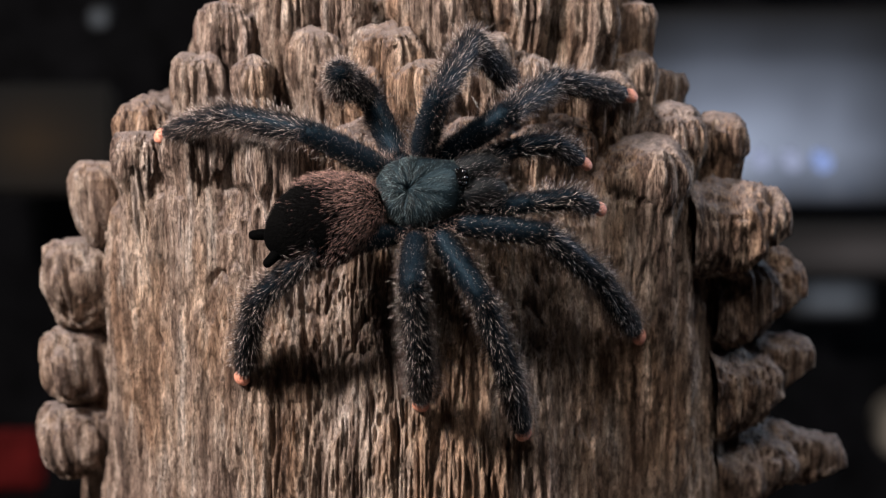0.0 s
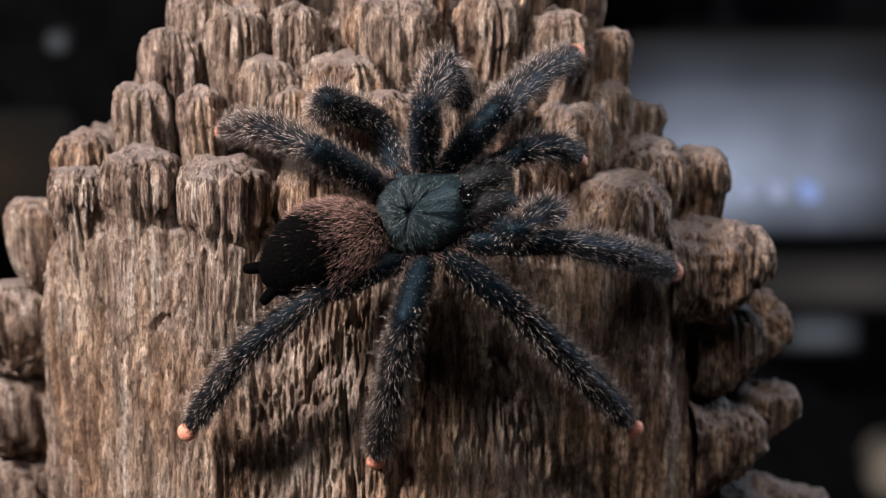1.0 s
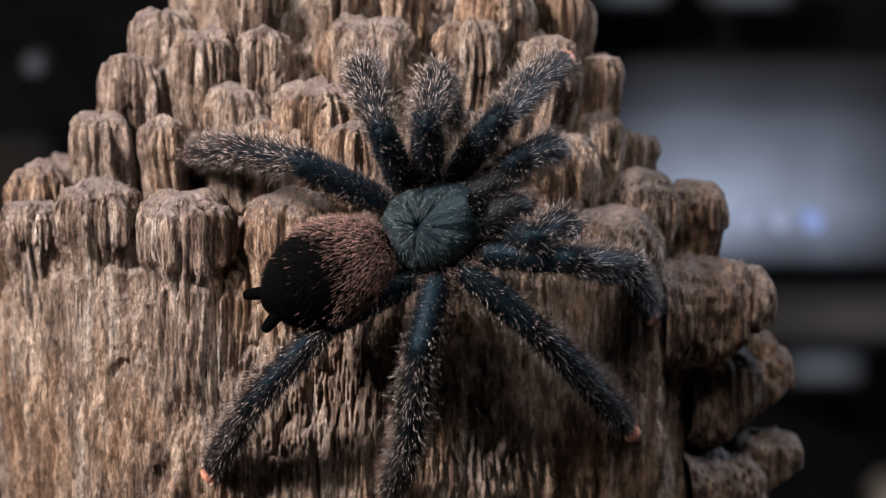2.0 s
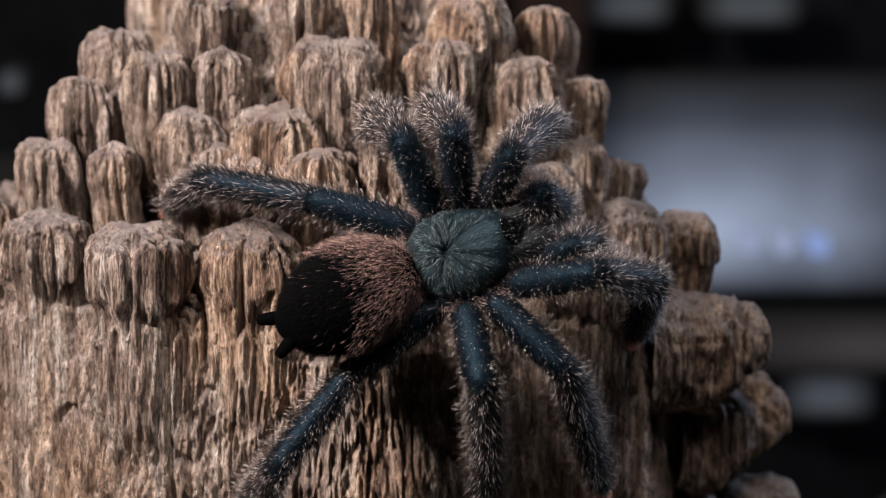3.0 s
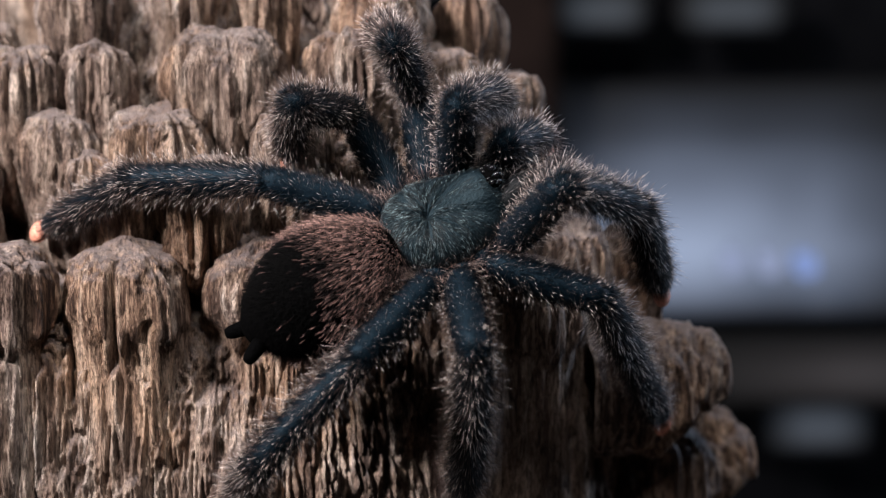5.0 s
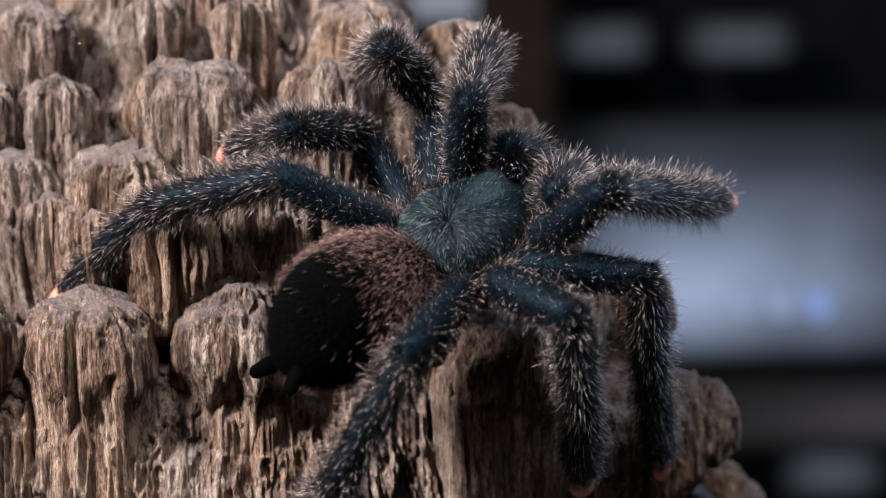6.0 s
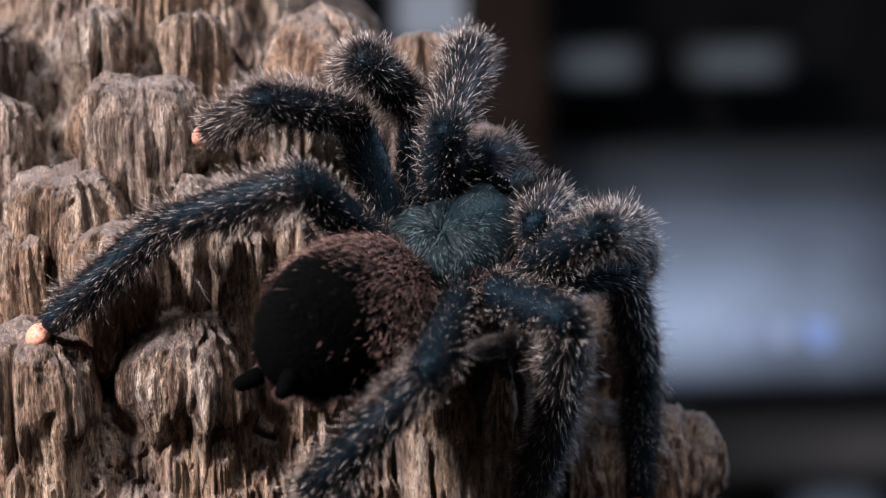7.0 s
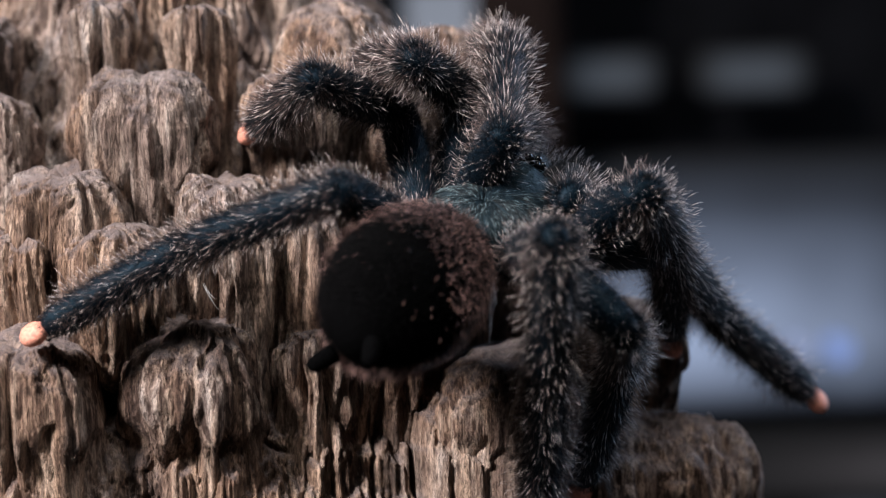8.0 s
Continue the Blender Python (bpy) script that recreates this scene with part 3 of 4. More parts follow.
def limb_piece(kind, length, thick, rng):
    """Meshes of a limb piece along its own x: the flesh, the short fur and the long bristles."""
    xs = np.linspace(-1, 1, 40)
    u = np.sin(xs * np.pi / 2) * 0.5 + 0.5
    x = -0.9 + u * (length + 1.8)
    ends = np.sqrt(np.clip(1 - np.clip(np.abs(u - 0.5) * 2, 0, 1) ** 9, 0, 1))
    r = limb_radius(kind, u) * thick * ends
    pts = swept(x, r, r * 1.06, 24)
    pts += 0.05 * value_noise(pts[..., 0:1] * 1.1, pts[..., 1:2] * 1.1, pts[..., 2:3] * 1.1) * np.array([0, 1, 1])
    flesh = grid_mesh(kind, pts.reshape(-1, 3) / 1000, 40, 24, SKIN)

    def rooted(n):
        u, a = rng.uniform(-0.04, 1.04, n), rng.uniform(0, 2 * np.pi, n)
        rad = limb_radius(kind, u) * thick * 0.97
        nrm = np.stack([0 * a, np.cos(a), np.sin(a)], -1)
        at = np.stack([u * length, 0 * a, 0 * a], -1) + nrm * rad[:, None]
        if kind != "foot":  # some on the rounded end
            e = rng.random(n) < 0.09
            nrm[e] = unit(np.abs(rng.normal(0, 1, (e.sum(), 3))) * np.array([1, 0, 0]) + rng.normal(0, 0.7, (e.sum(), 3)) * np.array([0, 1, 1]))
            at[e] = np.array([length + 0.2, 0, 0]) + nrm[e] * np.array([0.8, 1.9 * thick, 2.0 * thick])
        return u, at, nrm

    along = np.array([1.0, 0, 0])
    u, at, nrm = rooted(int(210 * length * thick))
    ways = unit(nrm * rng.uniform(0.35, 0.9, (len(u), 1)) + along + rng.normal(0, 0.2, nrm.shape))
    short = fine_hair_mesh("fur", at, ways, rng.uniform(0.7, 1.6, len(u)) * (np.interp(u, [0.75, 0.92], [1, 0.3]) if kind == "foot" else 1), 0.035, BLUE_FUR if kind == "femur" else FUR)
    # soft brown fluff, widest on the flanks and underside of the outer pieces
    u, at, nrm = rooted(int({"femur": 50, "tibia": 85, "foot": 110}[kind] * length * thick))
    ways = unit(nrm + along * rng.uniform(0.1, 0.9, (len(u), 1)) + rng.normal(0, 0.25, nrm.shape))
    reach = {"femur": 2.5, "tibia": 3.4, "foot": 3.9}[kind]
    size = reach * rng.uniform(0.5, 1.25, len(u)) * np.where(nrm[:, 2] > 0.5, 0.62, 1.0)
    size *= np.interp(u, [0, 0.78, 0.92, 1.0], [1, 1, 0.5, 0.12]) if kind == "foot" else 1
    fluff = fine_hair_mesh("fluff", at, ways, size, 0.017, FLUFF)
    dense = {"femur": 33, "tibia": 48, "foot": 46}[kind]
    u, at, nrm = rooted(int(dense * length * thick))
    ways = unit(nrm + along * rng.uniform(0.05, 0.9, (len(u), 1)) + rng.normal(0, 0.22, nrm.shape))
    size = rng.uniform(1.3, 3.6, len(u)) * np.where(rng.random(len(u)) < 0.3, 1.3, 0.85) * {"femur": 0.8, "tibia": 0.95, "foot": 0.95}[kind]
    ways[u > 0.97] = unit(ways[u > 0.97] + 0.8 * along)
    if kind == "foot":
        size *= np.interp(u, [0, 0.78, 0.92, 0.97], [1, 0.95, 0.45, 0.05])
    long = hair_mesh("bristles", at, ways, along * 0.2 + 0 * nrm, size, 0.0240, SETAE)
    return flesh, short, fluff, long


def toe_pad_mesh(length, thick, rng):
    a = np.linspace(-1, 1, 18)
    u = np.sin(a * np.pi / 2)
    pts = swept(length + 1.9 + 1.8 * u, 1.7 * thick * np.sqrt(np.clip(1 - u * u, 0, 1)), 1.2 * thick * np.sqrt(np.clip(1 - u * u, 0, 1)), 20)
    return grid_mesh("toe_pad", pts.reshape(-1, 3) / 1000, 18, 20, PAD)


HIPS = {"L1": (6, 7, -1), "L2": (2, 8.3, -1), "L3": (-2.5, 8.3, -1), "L4": (-6.5, 7, -1), "PL": (11, 4.5, -1), "R1": (6, -7, -1), "R2": (2, -8.3, -1), "R3": (-2.5, -8.3, -1), "R4": (-6.5, -7, -1), "PR": (11, -4.5, -1)}
REACH = {"L1": (17.5, 20.5, 19), "L2": (17, 19.5, 18.5), "L3": (15.5, 18, 17), "L4": (17.5, 20.5, 19), "PL": (10.5, 8.5, 8), "R1": (17.5, 20.5, 19), "R2": (17, 19.5, 18.5), "R3": (15.5, 18, 17), "R4": (17.5, 20.5, 19), "PR": (10.5, 8.5, 8)}
spider = tagged(spider_focus, "hairy blue-black tarantula with pink toe tips clinging to the stump", "tarantula")
limbs, made = {}, {}
rng = np.random.RandomState(5)
for limb, hip in HIPS.items():
    lengths = REACH[limb]
    thick = 0.9 if limb[0] == "P" else 1.06
    for kind, length in zip(("femur", "tibia", "foot"), lengths):
        if (kind, length) not in made:
            made[kind, length] = limb_piece(kind, length, thick, rng)
        flesh, short, fluff, long = made[kind, length]
        ob = part_mesh(kind, flesh, spider)
        tagged(part_mesh("fur", short, ob, "short blue-black fur"), kind="stuff")
        tagged(part_mesh("fluff", fluff, ob, "soft mauve-brown fluff"), kind="stuff")
        tagged(part_mesh("bristles", long, ob, "long pale-tipped bristles"), kind="stuff")
        if kind == "foot":
            if ("pad", length) not in made:
                made["pad", length] = toe_pad_mesh(length, thick, rng)
            part_mesh("toe_pad", made["pad", length], ob, "pink-orange toe pad")
        limbs[limb, kind] = ob


def side_of(limb):
    """The fixed way across a limb's plane, in the spider's space."""
    v = Vector((HIPS[limb][0] * 1.4, HIPS[limb][1], 0)).normalized()
    return Vector((0, 0, 1)).cross(v)


def carapace_half(x):
    return np.interp(x, [-9.2, -8.4, -5, -1.5, 2.5, 5.5, 8, 10.4, 11.3], [0.0, 4.2, 7.0, 7.6, 6.9, 5.8, 5.2, 4.2, 0.0])


def carapace():
    """A low shield with furrows that run from a pit behind its middle, and a raised head."""
    rows, cols = 70, 240
    a = np.linspace(0, 2 * np.pi, cols, endpoint=False)
    reach = np.zeros(cols)
    for n, b in enumerate(a):  # distance from the pit to the rim
        d = np.linspace(0.1, 14, 300)
        px, py = -3 + d * math.cos(b), d * math.sin(b)
        inside = np.abs(py) < carapace_half(px)
        reach[n] = d[inside].max() if inside.any() else 1.0
    reach = np.convolve(np.concatenate([reach[-12:], reach, reach[:12]]), np.ones(13) / 13, "same")[12:-12]
    s = np.concatenate([np.linspace(0, 1, rows - 8), np.ones(8)])
    drop = np.concatenate([np.zeros(rows - 8), np.linspace(0.15, 1.6, 8)])
    A, Sx = np.meshgrid(a, s)
    x, y = -3 + Sx * reach * np.cos(A), Sx * reach * np.sin(A)
    z = 0.7 + 3.9 * np.clip(1 - Sx**4.2, 0, 1) ** 0.6 + 2.9 * np.exp(-(((x - 6.6) / 4.4) ** 2) - (y / 4.2) ** 2) * np.clip(1.6 - Sx, 0, 1)
    z -= 1.1 * np.exp(-(((Sx * reach) / 0.8) ** 2))
    span = np.sin(np.pi * np.clip(Sx, 0, 1)) ** 0.7
    fold = np.abs((A + np.pi) % (2 * np.pi) - np.pi)
    for at_angle, deep, wide in ((0.50, 0.62, 0.10), (1.05, 0.34, 0.09), (1.55, 0.34, 0.09), (2.05, 0.30, 0.09), (2.6, 0.28, 0.09)):
        z -= deep * span * np.exp(-(((fold - at_angle) / wide) ** 2))
    z += 0.16 * span * value_noise(np.cos(A) * 9, np.sin(A) * 9, Sx * 1.3) + 0.07 * span * value_noise(np.cos(A) * 24, np.sin(A) * 24, Sx * 2.0)
    z -= drop[:, None]
    x, y = x - np.cos(A) * 0.18 * drop[:, None], y - np.sin(A) * 0.18 * drop[:, None]
    pts = np.stack([x, y, z], -1)
    shield = part_mesh("carapace", grid_mesh("carapace", pts.reshape(-1, 3) / 1000, rows, cols, SHELL), spider, "dark teal carapace with radiating furrows")
    # short hair combed outwards from the pit
    n = 3400
    i = (rng.random(n) ** 0.6 * (rows - 10)).astype(int) + 1
    j = rng.randint(0, cols, n)
    at = pts[i, j]
    out = unit(pts[i + 2, j] - at)
    curl = np.stack([-np.sin(a[j]), np.cos(a[j]), 0 * a[j]], -1) * (0.45 * np.sin(a[j] * 7 + i * 0.12) + rng.normal(0, 0.10, n))[:, None]
    ways = unit(out + curl + np.array([0, 0, 0.07]) + rng.normal(0, 0.04, at.shape))
    fur = hair_mesh("fur", at, ways, np.array([0, 0, -0.4]) + 0 * at, rng.uniform(0.8, 2.2, n), 0.022, TEAL)
    tagged(part_mesh("fur", fur, shield, "fine teal-grey radiating hair"), kind="stuff")
    n = 1300
    j = rng.randint(0, cols, n)
    at = pts[rows - 6 + rng.randint(0, 4, n), j]
    out = unit(np.stack([np.cos(a[j]), np.sin(a[j]), 0 * a[j]], -1))
    swirl = np.stack([-np.sin(a[j]), np.cos(a[j]), 0 * a[j]], -1) * rng.normal(0.25, 0.7, (n, 1))
    ways = unit(out + swirl + np.array([0, 0, 0.2]) + rng.normal(0, 0.2, at.shape))
    fringe = hair_mesh("fringe", at, ways, np.array([0, 0, -0.4]) + 0 * at, rng.uniform(1.4, 4.2, n), 0.019, PINK)
    tagged(part_mesh("fringe", fringe, shield, "pale pink fringe of hair"), kind="stuff")


def blob(name, centre, radii, mat, parent, hairs=0, hair_mat=None, hair_len=(1, 2), lean=(0.3, 0, 0), label="", hair_width=0.022):
    u = np.sin(np.linspace(-1, 1, 26) * np.pi / 2)
    k = np.sqrt(np.clip(1 - u * u, 0, 1))
    pts = swept(radii[0] * u, radii[1] * k, radii[2] * k, 32) + np.array(centre)
    ob = part_mesh(name, grid_mesh(name, pts.reshape(-1, 3) / 1000, 26, 32, mat), parent, label)
    if hairs:
        nrm = unit(rng.normal(0, 1, (hairs, 3)))
        at = np.array(centre) + nrm * np.array(radii) * 0.98
        nrm = unit(nrm / np.array(radii))
        ways = unit(nrm + np.array(lean) + rng.normal(0, 0.2, nrm.shape))
        tagged(part_mesh("fur", hair_mesh("fur", at, ways, np.array(lean) + 0 * nrm, rng.uniform(*hair_len, hairs), hair_width, hair_mat), ob), kind="stuff")
    return ob


carapace()
blob("sternum", (-0.5, 0, -1.6), (8.2, 6.2, 2.6), SKIN, spider, 700, SETAE, (0.8, 1.8))
for limb, hip in HIPS.items():
    blob("coxa", (hip[0] * 0.80, hip[1] * 0.86, hip[2] - 0.1), (2.4, 2.6, 2.1), SKIN, spider, 420, FLUFF, (1.0, 2.8), (0, 0.3 * np.sign(hip[1]), 0.4))
for s in (-1, 1):
    blob("chelicera", (11.6, 2.6 * s, 2.5), (5.4, 2.9, 3.7), JAW_SKIN, spider, 900, JAW, (0.8, 2.6), (0.9, 0.1 * s, 0.2), "hairy jaw base with pale bristles")
turret = blob("eye_turret", (7.4, 0, 6.1), (1.5, 1.9, 1.15), VELVET, spider, 120, TEAL, (0.4, 0.9))
for s in (-1, 1):
    for x, y, z, size in ((8.0, 0.66, 7.0, 0.56), (7.8, 1.55, 6.55, 0.44), (6.8, 1.35, 6.8, 0.38), (6.6, 0.72, 7.0, 0.28)):
        blob("eye", (x, y * s, z), (size, size, size), EYE, turret)


def abdomen_part():
    """An egg of velvet black with a collar and flanks of rusty hair, hinged at its front end."""
    u = np.sin(np.linspace(-1, 1, 50) * np.pi / 2)
    k = np.sqrt(np.clip(1 - u * u, 0, 1))
    x = 12.2 + 12.6 * u
    taper = np.interp(x, [0, 6, 14, 21, 24.8], [0.92, 1.0, 1.04, 0.92, 0.8])
    pts = swept(x, 8.3 * k * taper, 7.9 * k * taper, 56)
    ob = part_mesh("abdomen", grid_mesh("abdomen", pts.reshape(-1, 3) / 1000, 50, 56, VELVET), spider, "black velvety abdomen with rusty hair round its front")
    n = 30000
    p = unit(rng.normal(0, 1, (n, 3)))
    at = np.array([12.2, 0, 0]) + p * np.array([12.6, 8.3, 7.9]) * np.interp(p[:, 0], [-1, 0, 1], [0.95, 1.02, 0.9])[:, None] * np.array([1, 1, 1]) * 0.98
    nrm = unit(p / np.array([12.6, 8.3, 7.9]))
    ways = unit(nrm * 0.75 + np.array([0.75, 0, 0]) + rng.normal(0, 0.17, nrm.shape))
    rust = rng.random(n) < 0.85 * np.clip(np.where(at[:, 2] > -3, (12.6 - at[:, 0] + 0.05 * at[:, 1] ** 2) / 7.5, 0.75), np.where(at[:, 0] < 19, 0.01, 0.0), 1)
    for name, some, mat, lens, label in (("black_hair", ~rust, BLACK, (0.8, 1.7), "short black hair"), ("rusty_hair", rust, RUSTY, (1.5, 3.2), "rusty pink hair")):
        size = rng.uniform(*lens, int(some.sum()))
        me = hair_mesh(name, at[some], ways[some], np.array([0.5, 0, 0]) - 0.3 * nrm[some], size, 0.024, mat) if name == "rusty_hair" else fine_hair_mesh(name, at[some], ways[some], size, 0.05, mat)
        tagged(part_mesh(name, me, ob, label), kind="stuff")
    for s in (-1, 1):
        prof = np.array([0, 1.15, 1.15, 1.05, 0.95, 0.65, 0])
        m = swept(np.array([0, 0.3, 1.2, 2.2, 3.1, 3.7, 3.9]), prof, prof, 14)
        sp = part_mesh("spinneret", grid_mesh("spinneret", m.reshape(-1, 3) / 1000, 7, 14, VELVET), ob)
        sp.matrix_basis = pose(0.0232, 0.0026 * s, 0.0005 if s > 0 else -0.0028, 0, 8, 22 * s)
    return ob


abdomen = abdomen_part()


# ---- movement ----
def turned(az, el):
    az, el = radians(az), radians(el)
    return Vector((math.cos(el) * math.cos(az), math.cos(el) * math.sin(az), math.sin(el)))


def step(limb, rows):
    """Keys the three pieces of a limb. Rows: seconds, then the heading and rise of femur, tibia and foot in degrees, in the spider's space."""
    hip, side = Vector(HIPS[limb]) / 1000, side_of(limb)
    keys = {kind: [] for kind in ("femur", "tibia", "foot")}
    for (t0, *a), (t1, *b) in zip(rows, rows[1:] + rows[-1:]):
        count = max(1, round((t1 - t0) / 0.25))
        for n in range(count):
            f = n / count
            f = f * f * (3 - 2 * f)
            at = hip.copy()
            for i, kind in enumerate(keys):
                way = turned(*a[2 * i:2 * i + 2]).slerp(turned(*b[2 * i:2 * i + 2]), f)
                up = side.cross(way).normalized() * -1
                y = up.cross(way).normalized()
                m = Matrix((way, y, way.cross(y))).transposed().to_4x4()
                keys[kind].append((t0 + n * (t1 - t0) / count, Matrix.Translation(at) @ m))
                at = at + way * REACH[limb][i] / 1000
    for kind, k in keys.items():
        walk(limbs[limb, kind], k)


def motions():
    walk(spider, [
        (0, pose(-0.0121, -0.0249, 0.0072, 60.0, -6.5, 14.0)),
        (0.5, pose(-0.0068, -0.0249, 0.0086, 63.1, -10.0, 10.3)),
        (1, pose(-0.0033, -0.0248, 0.0112, 66.4, -13.7, 7.7)),
        (1.5, pose(-0.0012, -0.0239, 0.0140, 66.5, -20.7, 7.0)),
        (3, pose(0.0126, -0.0204, 0.0166, 61.0, -15.3, 8.5)),
        (3.5, pose(0.0163, -0.0191, 0.0178, 52.7, -18.9, 14.8)),
        (4, pose(0.0195, -0.0177, 0.0197, 43.6, -18.4, 23.2)),
        (4.5, pose(0.0215, -0.0157, 0.0203, 40.3, -18.3, 23.8)),
        (6, pose(0.0280, -0.0107, 0.0273, 30.9, -21.2, 35.9)),
        (6.5, pose(0.0304, -0.0088, 0.0268, 24.2, -18.9, 43.3)),
        (7, pose(0.0311, -0.0068, 0.0277, 22.3, -14.4, 46.7)),
        (7.5, pose(0.0327, -0.0048, 0.0291, 15.5, -9.7, 57.0)),
        (8, pose(0.0333, -0.0027, 0.0299, 13.9, -7.1, 59.0)),
    ])
    walk(abdomen, [
        (0, pose(-0.0082, 0, 0.001, 0, 6.0, 191.6)),
        (0.5, pose(-0.0082, 0, 0.001, 0, 2.0, 193.0)),
        (1, pose(-0.0082, 0, 0.001, 0, -1.0, 190.8)),
        (1.5, pose(-0.0082, 0, 0.001, 0, -2.5, 186.8)),
        (3, pose(-0.0082, 0, 0.001, 0, -2.1, 189.5)),
        (3.5, pose(-0.0082, 0, 0.001, 0, 4.0, 183.5)),
        (4, pose(-0.0082, 0, 0.001, 0, 14.4, 179.0)),
        (4.5, pose(-0.0082, 0, 0.001, 0, 14.6, 177.4)),
        (6, pose(-0.0082, 0, 0.001, 0, 9.9, 182.6)),
        (6.5, pose(-0.0082, 0, 0.001, 0, 8.2, 180.5)),
        (7, pose(-0.0082, 0, 0.001, 0, 11.7, 179.8)),
        (7.5, pose(-0.0082, 0, 0.001, 0, 15.8, 175.7)),
        (8, pose(-0.0082, 0, 0.001, 0, 16.1, 181.9)),
    ])
    step("L4", [
        (0, 152, 22, 142, -34, 160, -55),
        (0.5, 150, 37, 128, -33, 119, -73),
        (1, 145, 43, 127, -48, 135, -64),
        (1.5, 135, 38, 126, -55, 135, -52),
        (3, 149, 8, 144, -22, 153, -66),
        (3.5, 142, 10, 137, -18, 151, -55),
        (4, 154, 30, 128, -20, 158, -38),
        (4.5, 143, 11, 140, -10, 139, -44),
        (6, 139, 32, 126, -29, 145, -50),
        (6.5, 156, 51, 113, -30, 156, -38),
        (7, 164, 48, 118, -32, 151, -43),
        (7.5, 164, 34, 100, -31, 134, -41),
        (8, 173, 29, 104, -32, 133, -34),
    ])
    step("L3", [
        (0, 100, -8, -177, 63, 36, -79),
        (0.5, 96, -14, -173, 60, 59, -82),
        (1, 92, -32, 164, 58, 105, -83),
        (1.5, 92, 60, 83, -36, 75, -59),
        (3, 103, 49, 98, -53, -120, -83),
        (3.5, 89, -9, -174, 60, 72, -78),
        (4, 85, 3, -162, 45, 22, -75),
        (4.5, 89, 10, -159, 50, 27, -82),
        (6, 77, 7, -169, 36, 92, -46),
        (6.5, 83, 31, -174, 25, 86, -46),
        (7, 77, 48, 179, 27, 75, -41),
        (7.5, 74, 40, 171, 21, 54, -30),
        (8, 51, 38, 171, 23, 61, -38),
    ])
    step("L2", [
        (0, 67, 68, 51, -23, -29, -52),
        (0.5, 73, 65, 55, -38, -54, -57),
        (1, 75, 62, 57, -48, -56, -70),
        (1.5, 65, 69, 54, -48, -75, -73),
        (3, 81, 64, 90, -56, -147, -87),
        (3.5, 62, 68, 92, -48, -175, -88),
        (4, 60, -9, 178, 74, 67, -50),
        (4.5, 68, -3, -143, 73, 68, -35),
        (6, 51, 7, -168, 58, 64, -47),
        (6.5, 46, 27, -170, 47, 69, -39),
        (7, 44, 27, -170, 43, 51, -34),
        (7.5, 35, 38, -173, 33, 46, -25),
        (8, 22, 38, -175, 28, 52, -19),
    ])
    step("L1", [
        (0, 15, 40, 34, -33, -6, -31),
        (0.5, 14, 51, 32, -29, -58, -62),
        (1, 28, 39, 40, -50, 31, -51),
        (1.5, 22, 40, 41, -54, 33, -52),
        (3, 19, 74, 48, -52, 48, -68),
        (3.5, 3, 74, 43, -42, 45, -50),
        (4, -74, 83, 37, -50, 32, -59),
        (4.5, -95, 90, 36, -49, 46, -58),
        (6, -133, 85, 41, -20, 59, -58),
        (6.5, -160, 81, 34, -18, 33, -46),
        (7, -149, 70, 34, -1, 42, -32),
        (7.5, -130, 59, 33, 0, 35, -15),
        (8, -135, 51, 31, 13, 39, -16),
    ])
    step("PL", [
        (0, 6, 22, 2, -13, -24, -38),
        (0.5, 5, 37, -8, -27, -45, -37),
        (1, 9, 22, 6, -35, -25, -58),
        (1.5, 4, 43, 19, -38, -2, -69),
        (3, -26, 71, 7, -68, 79, -81),
        (3.5, -53, 72, 24, -59, 50, -69),
        (4, -72, 75, 22, -43, 24, -54),
        (4.5, -62, 77, 27, -30, 29, -58),
        (6, -130, 71, 20, -44, 32, -59),
        (6.5, -163, 79, 16, -32, 17, -55),
        (7, -167, 71, 17, -25, 24, -45),
        (7.5, -178, 73, 17, -7, 18, -32),
        (8, -169, 65, 14, 1, 22, -34),
    ])
    step("PR", [
        (0, -10, 16, 1, -6, -10, -40),
        (0.5, -30, 48, 25, -22, 12, -54),
        (1, -50, 52, 32, -33, -0, -65),
        (1.5, -61, 48, 24, -40, -9, -66),
        (3, -25, 60, 29, -54, -39, -76),
        (3.5, -40, 59, 18, -47, -30, -64),
        (4, -53, 62, 33, -38, 21, -61),
        (4.5, -87, 65, 42, -27, 45, -49),
        (6, -127, 64, 35, -25, 22, -48),
        (6.5, -132, 63, 30, -21, 20, -50),
        (7, -146, 42, 29, -12, 19, -44),
        (7.5, -151, 26, 26, -3, 14, -41),
        (8, -155, 37, 17, -17, 16, -38),
    ])
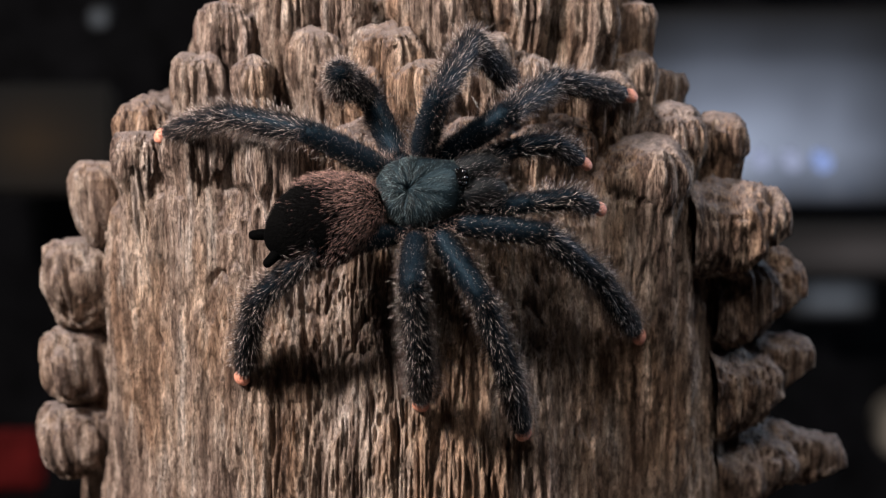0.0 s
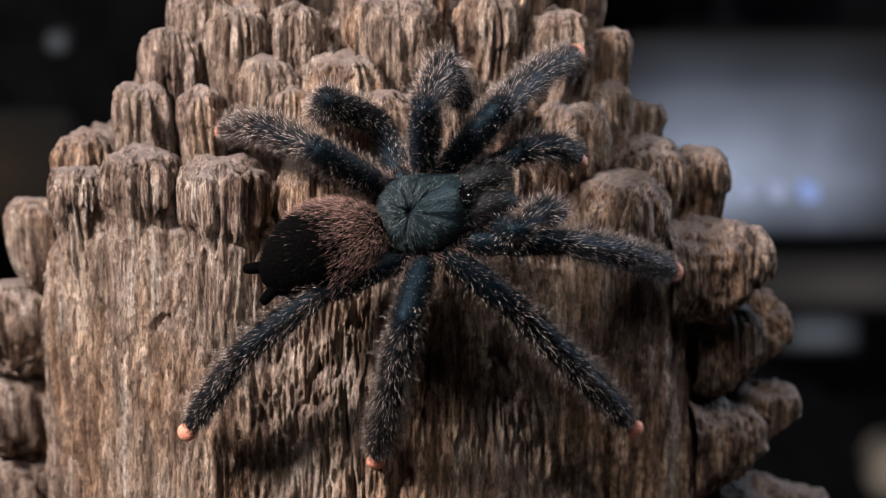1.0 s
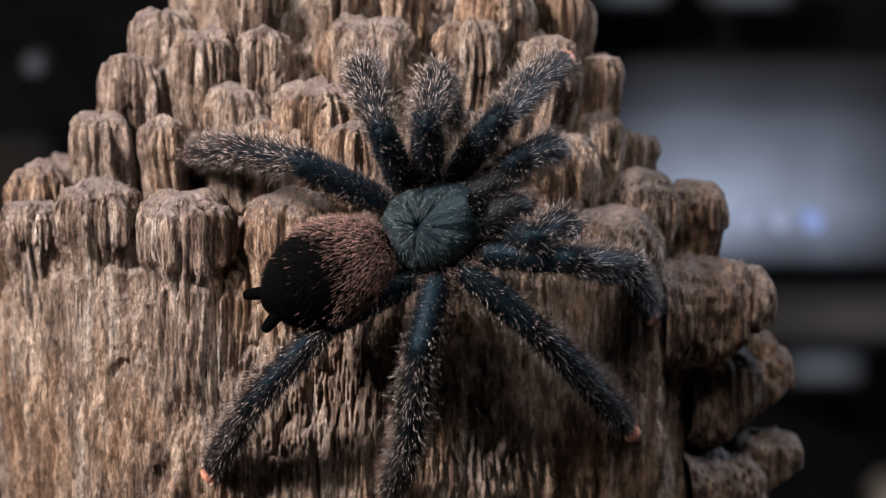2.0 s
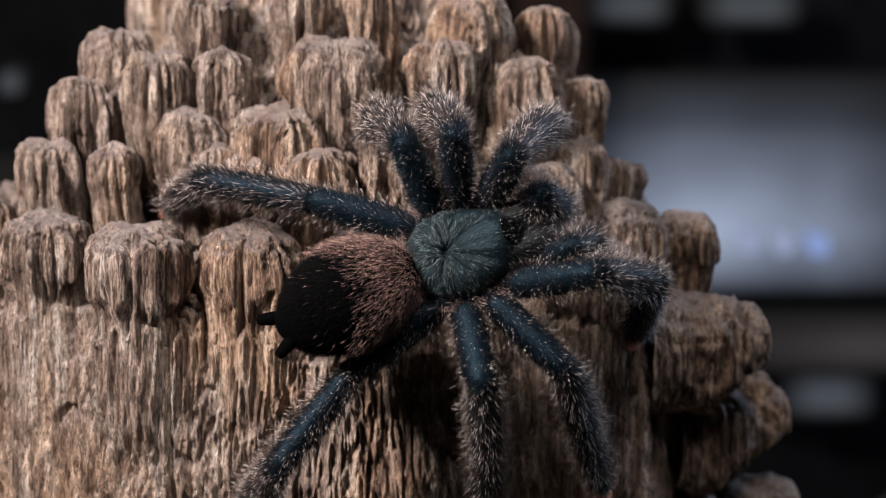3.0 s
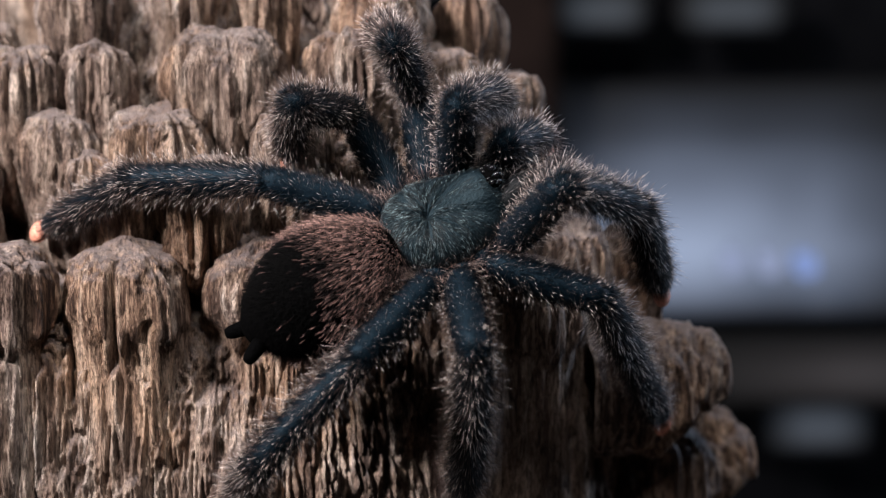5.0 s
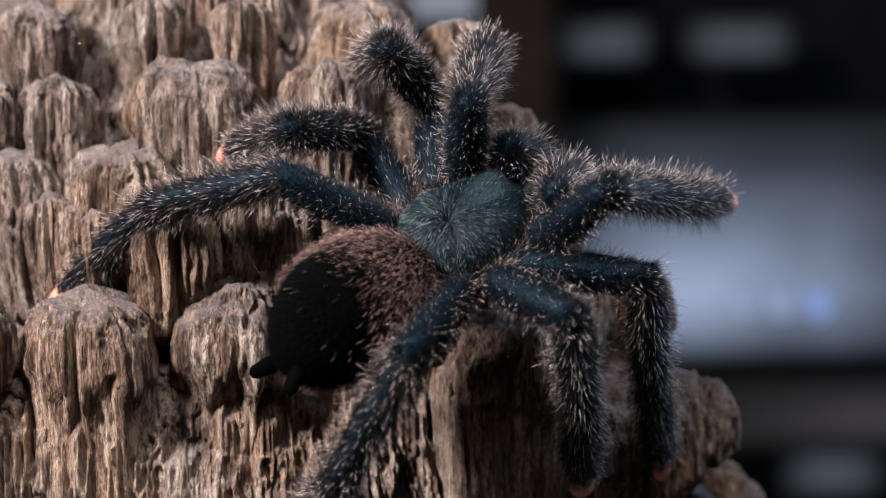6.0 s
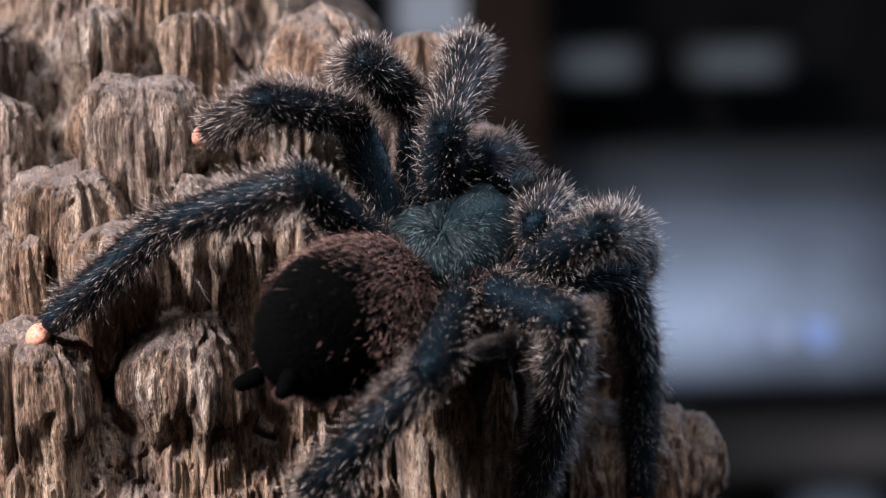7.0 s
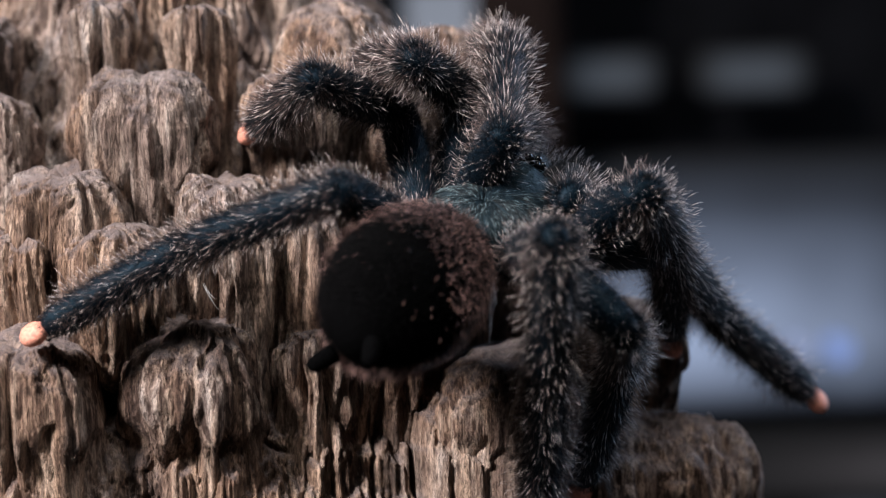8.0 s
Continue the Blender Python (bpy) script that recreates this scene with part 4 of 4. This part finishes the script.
    step("R1", [
        (0, -19, 7, -28, -44, -43, -50),
        (0.5, -12, 16, -0, -25, -3, -14),
        (1, -18, 10, -9, -50, -15, -55),
        (1.5, -31, 9, -8, -60, -57, -66),
        (3, -24, 39, 5, -58, -136, -77),
        (3.5, -29, 36, 8, -65, 177, -81),
        (4, -34, 37, 22, -63, 68, -81),
        (4.5, -34, 66, -1, -48, -102, -79),
        (6, -65, 56, 14, -40, 9, -38),
        (6.5, -101, 45, 24, -35, 7, -66),
        (7, -103, 43, 25, -29, 21, -46),
        (7.5, -125, 35, 17, -15, 14, -36),
        (8, -116, 39, 12, -33, 12, -59),
    ])
    step("R2", [
        (0, -72, 8, -69, -45, -58, -65),
        (0.5, -78, 20, -83, -52, -88, -51),
        (1, -51, -19, -52, -40, -53, -41),
        (1.5, -59, -18, -49, -54, -55, -49),
        (3, -62, -1, -67, -74, -79, -65),
        (3.5, -31, -43, -47, -59, -70, -46),
        (4, -30, -39, -24, -47, -22, -48),
        (4.5, -47, -8, 10, -66, -21, -67),
        (6, -50, 2, 8, -80, -62, -80),
        (6.5, -15, -17, 5, -67, -130, -48),
        (7, -18, -10, 4, -65, -134, -46),
        (7.5, -19, -12, 0, -61, -130, -46),
        (8, -24, -6, -7, -40, -40, -37),
    ])
    step("R3", [
        (0, -111, 28, -78, -59, -73, -72),
        (0.5, -115, 23, -101, -49, -109, -76),
        (1, -121, 23, -119, -53, -119, -58),
        (1.5, -132, 9, -122, -31, -145, -59),
        (3, -96, 14, -97, -74, -107, -66),
        (3.5, -108, 6, -99, -81, -116, -75),
        (4, -115, 1, -94, -89, -156, -82),
        (4.5, -123, 6, -34, -92, -170, -83),
        (6, -89, 18, -4, -81, 2, -84),
        (6.5, -96, 20, 32, -74, 102, -76),
        (7, -101, 17, 34, -71, 70, -78),
        (7.5, -117, 2, 20, -61, 59, -67),
        (8, -108, -12, 25, -35, 81, -80),
    ])
    step("R4", [
        (0, -175, 10, -159, -53, -106, -63),
        (0.5, -172, 2, -161, -32, -130, -61),
        (1, -169, 16, -162, -31, -146, -39),
        (1.5, -174, 9, -162, -30, -149, -43),
        (3, -161, -10, -145, -4, 171, -74),
        (3.5, -163, 4, -160, -22, 141, -70),
        (4, -175, -23, -166, -16, 114, -73),
        (4.5, -158, -4, -177, -31, 99, -71),
        (6, -155, 12, 179, -55, 64, -58),
        (6.5, -160, 6, 150, -51, 38, -46),
        (7, -151, 0, 135, -55, 30, -46),
        (7.5, -151, -5, 22, -47, 59, -75),
        (8, -136, 31, 16, -73, -3, -82),
    ])


motions()
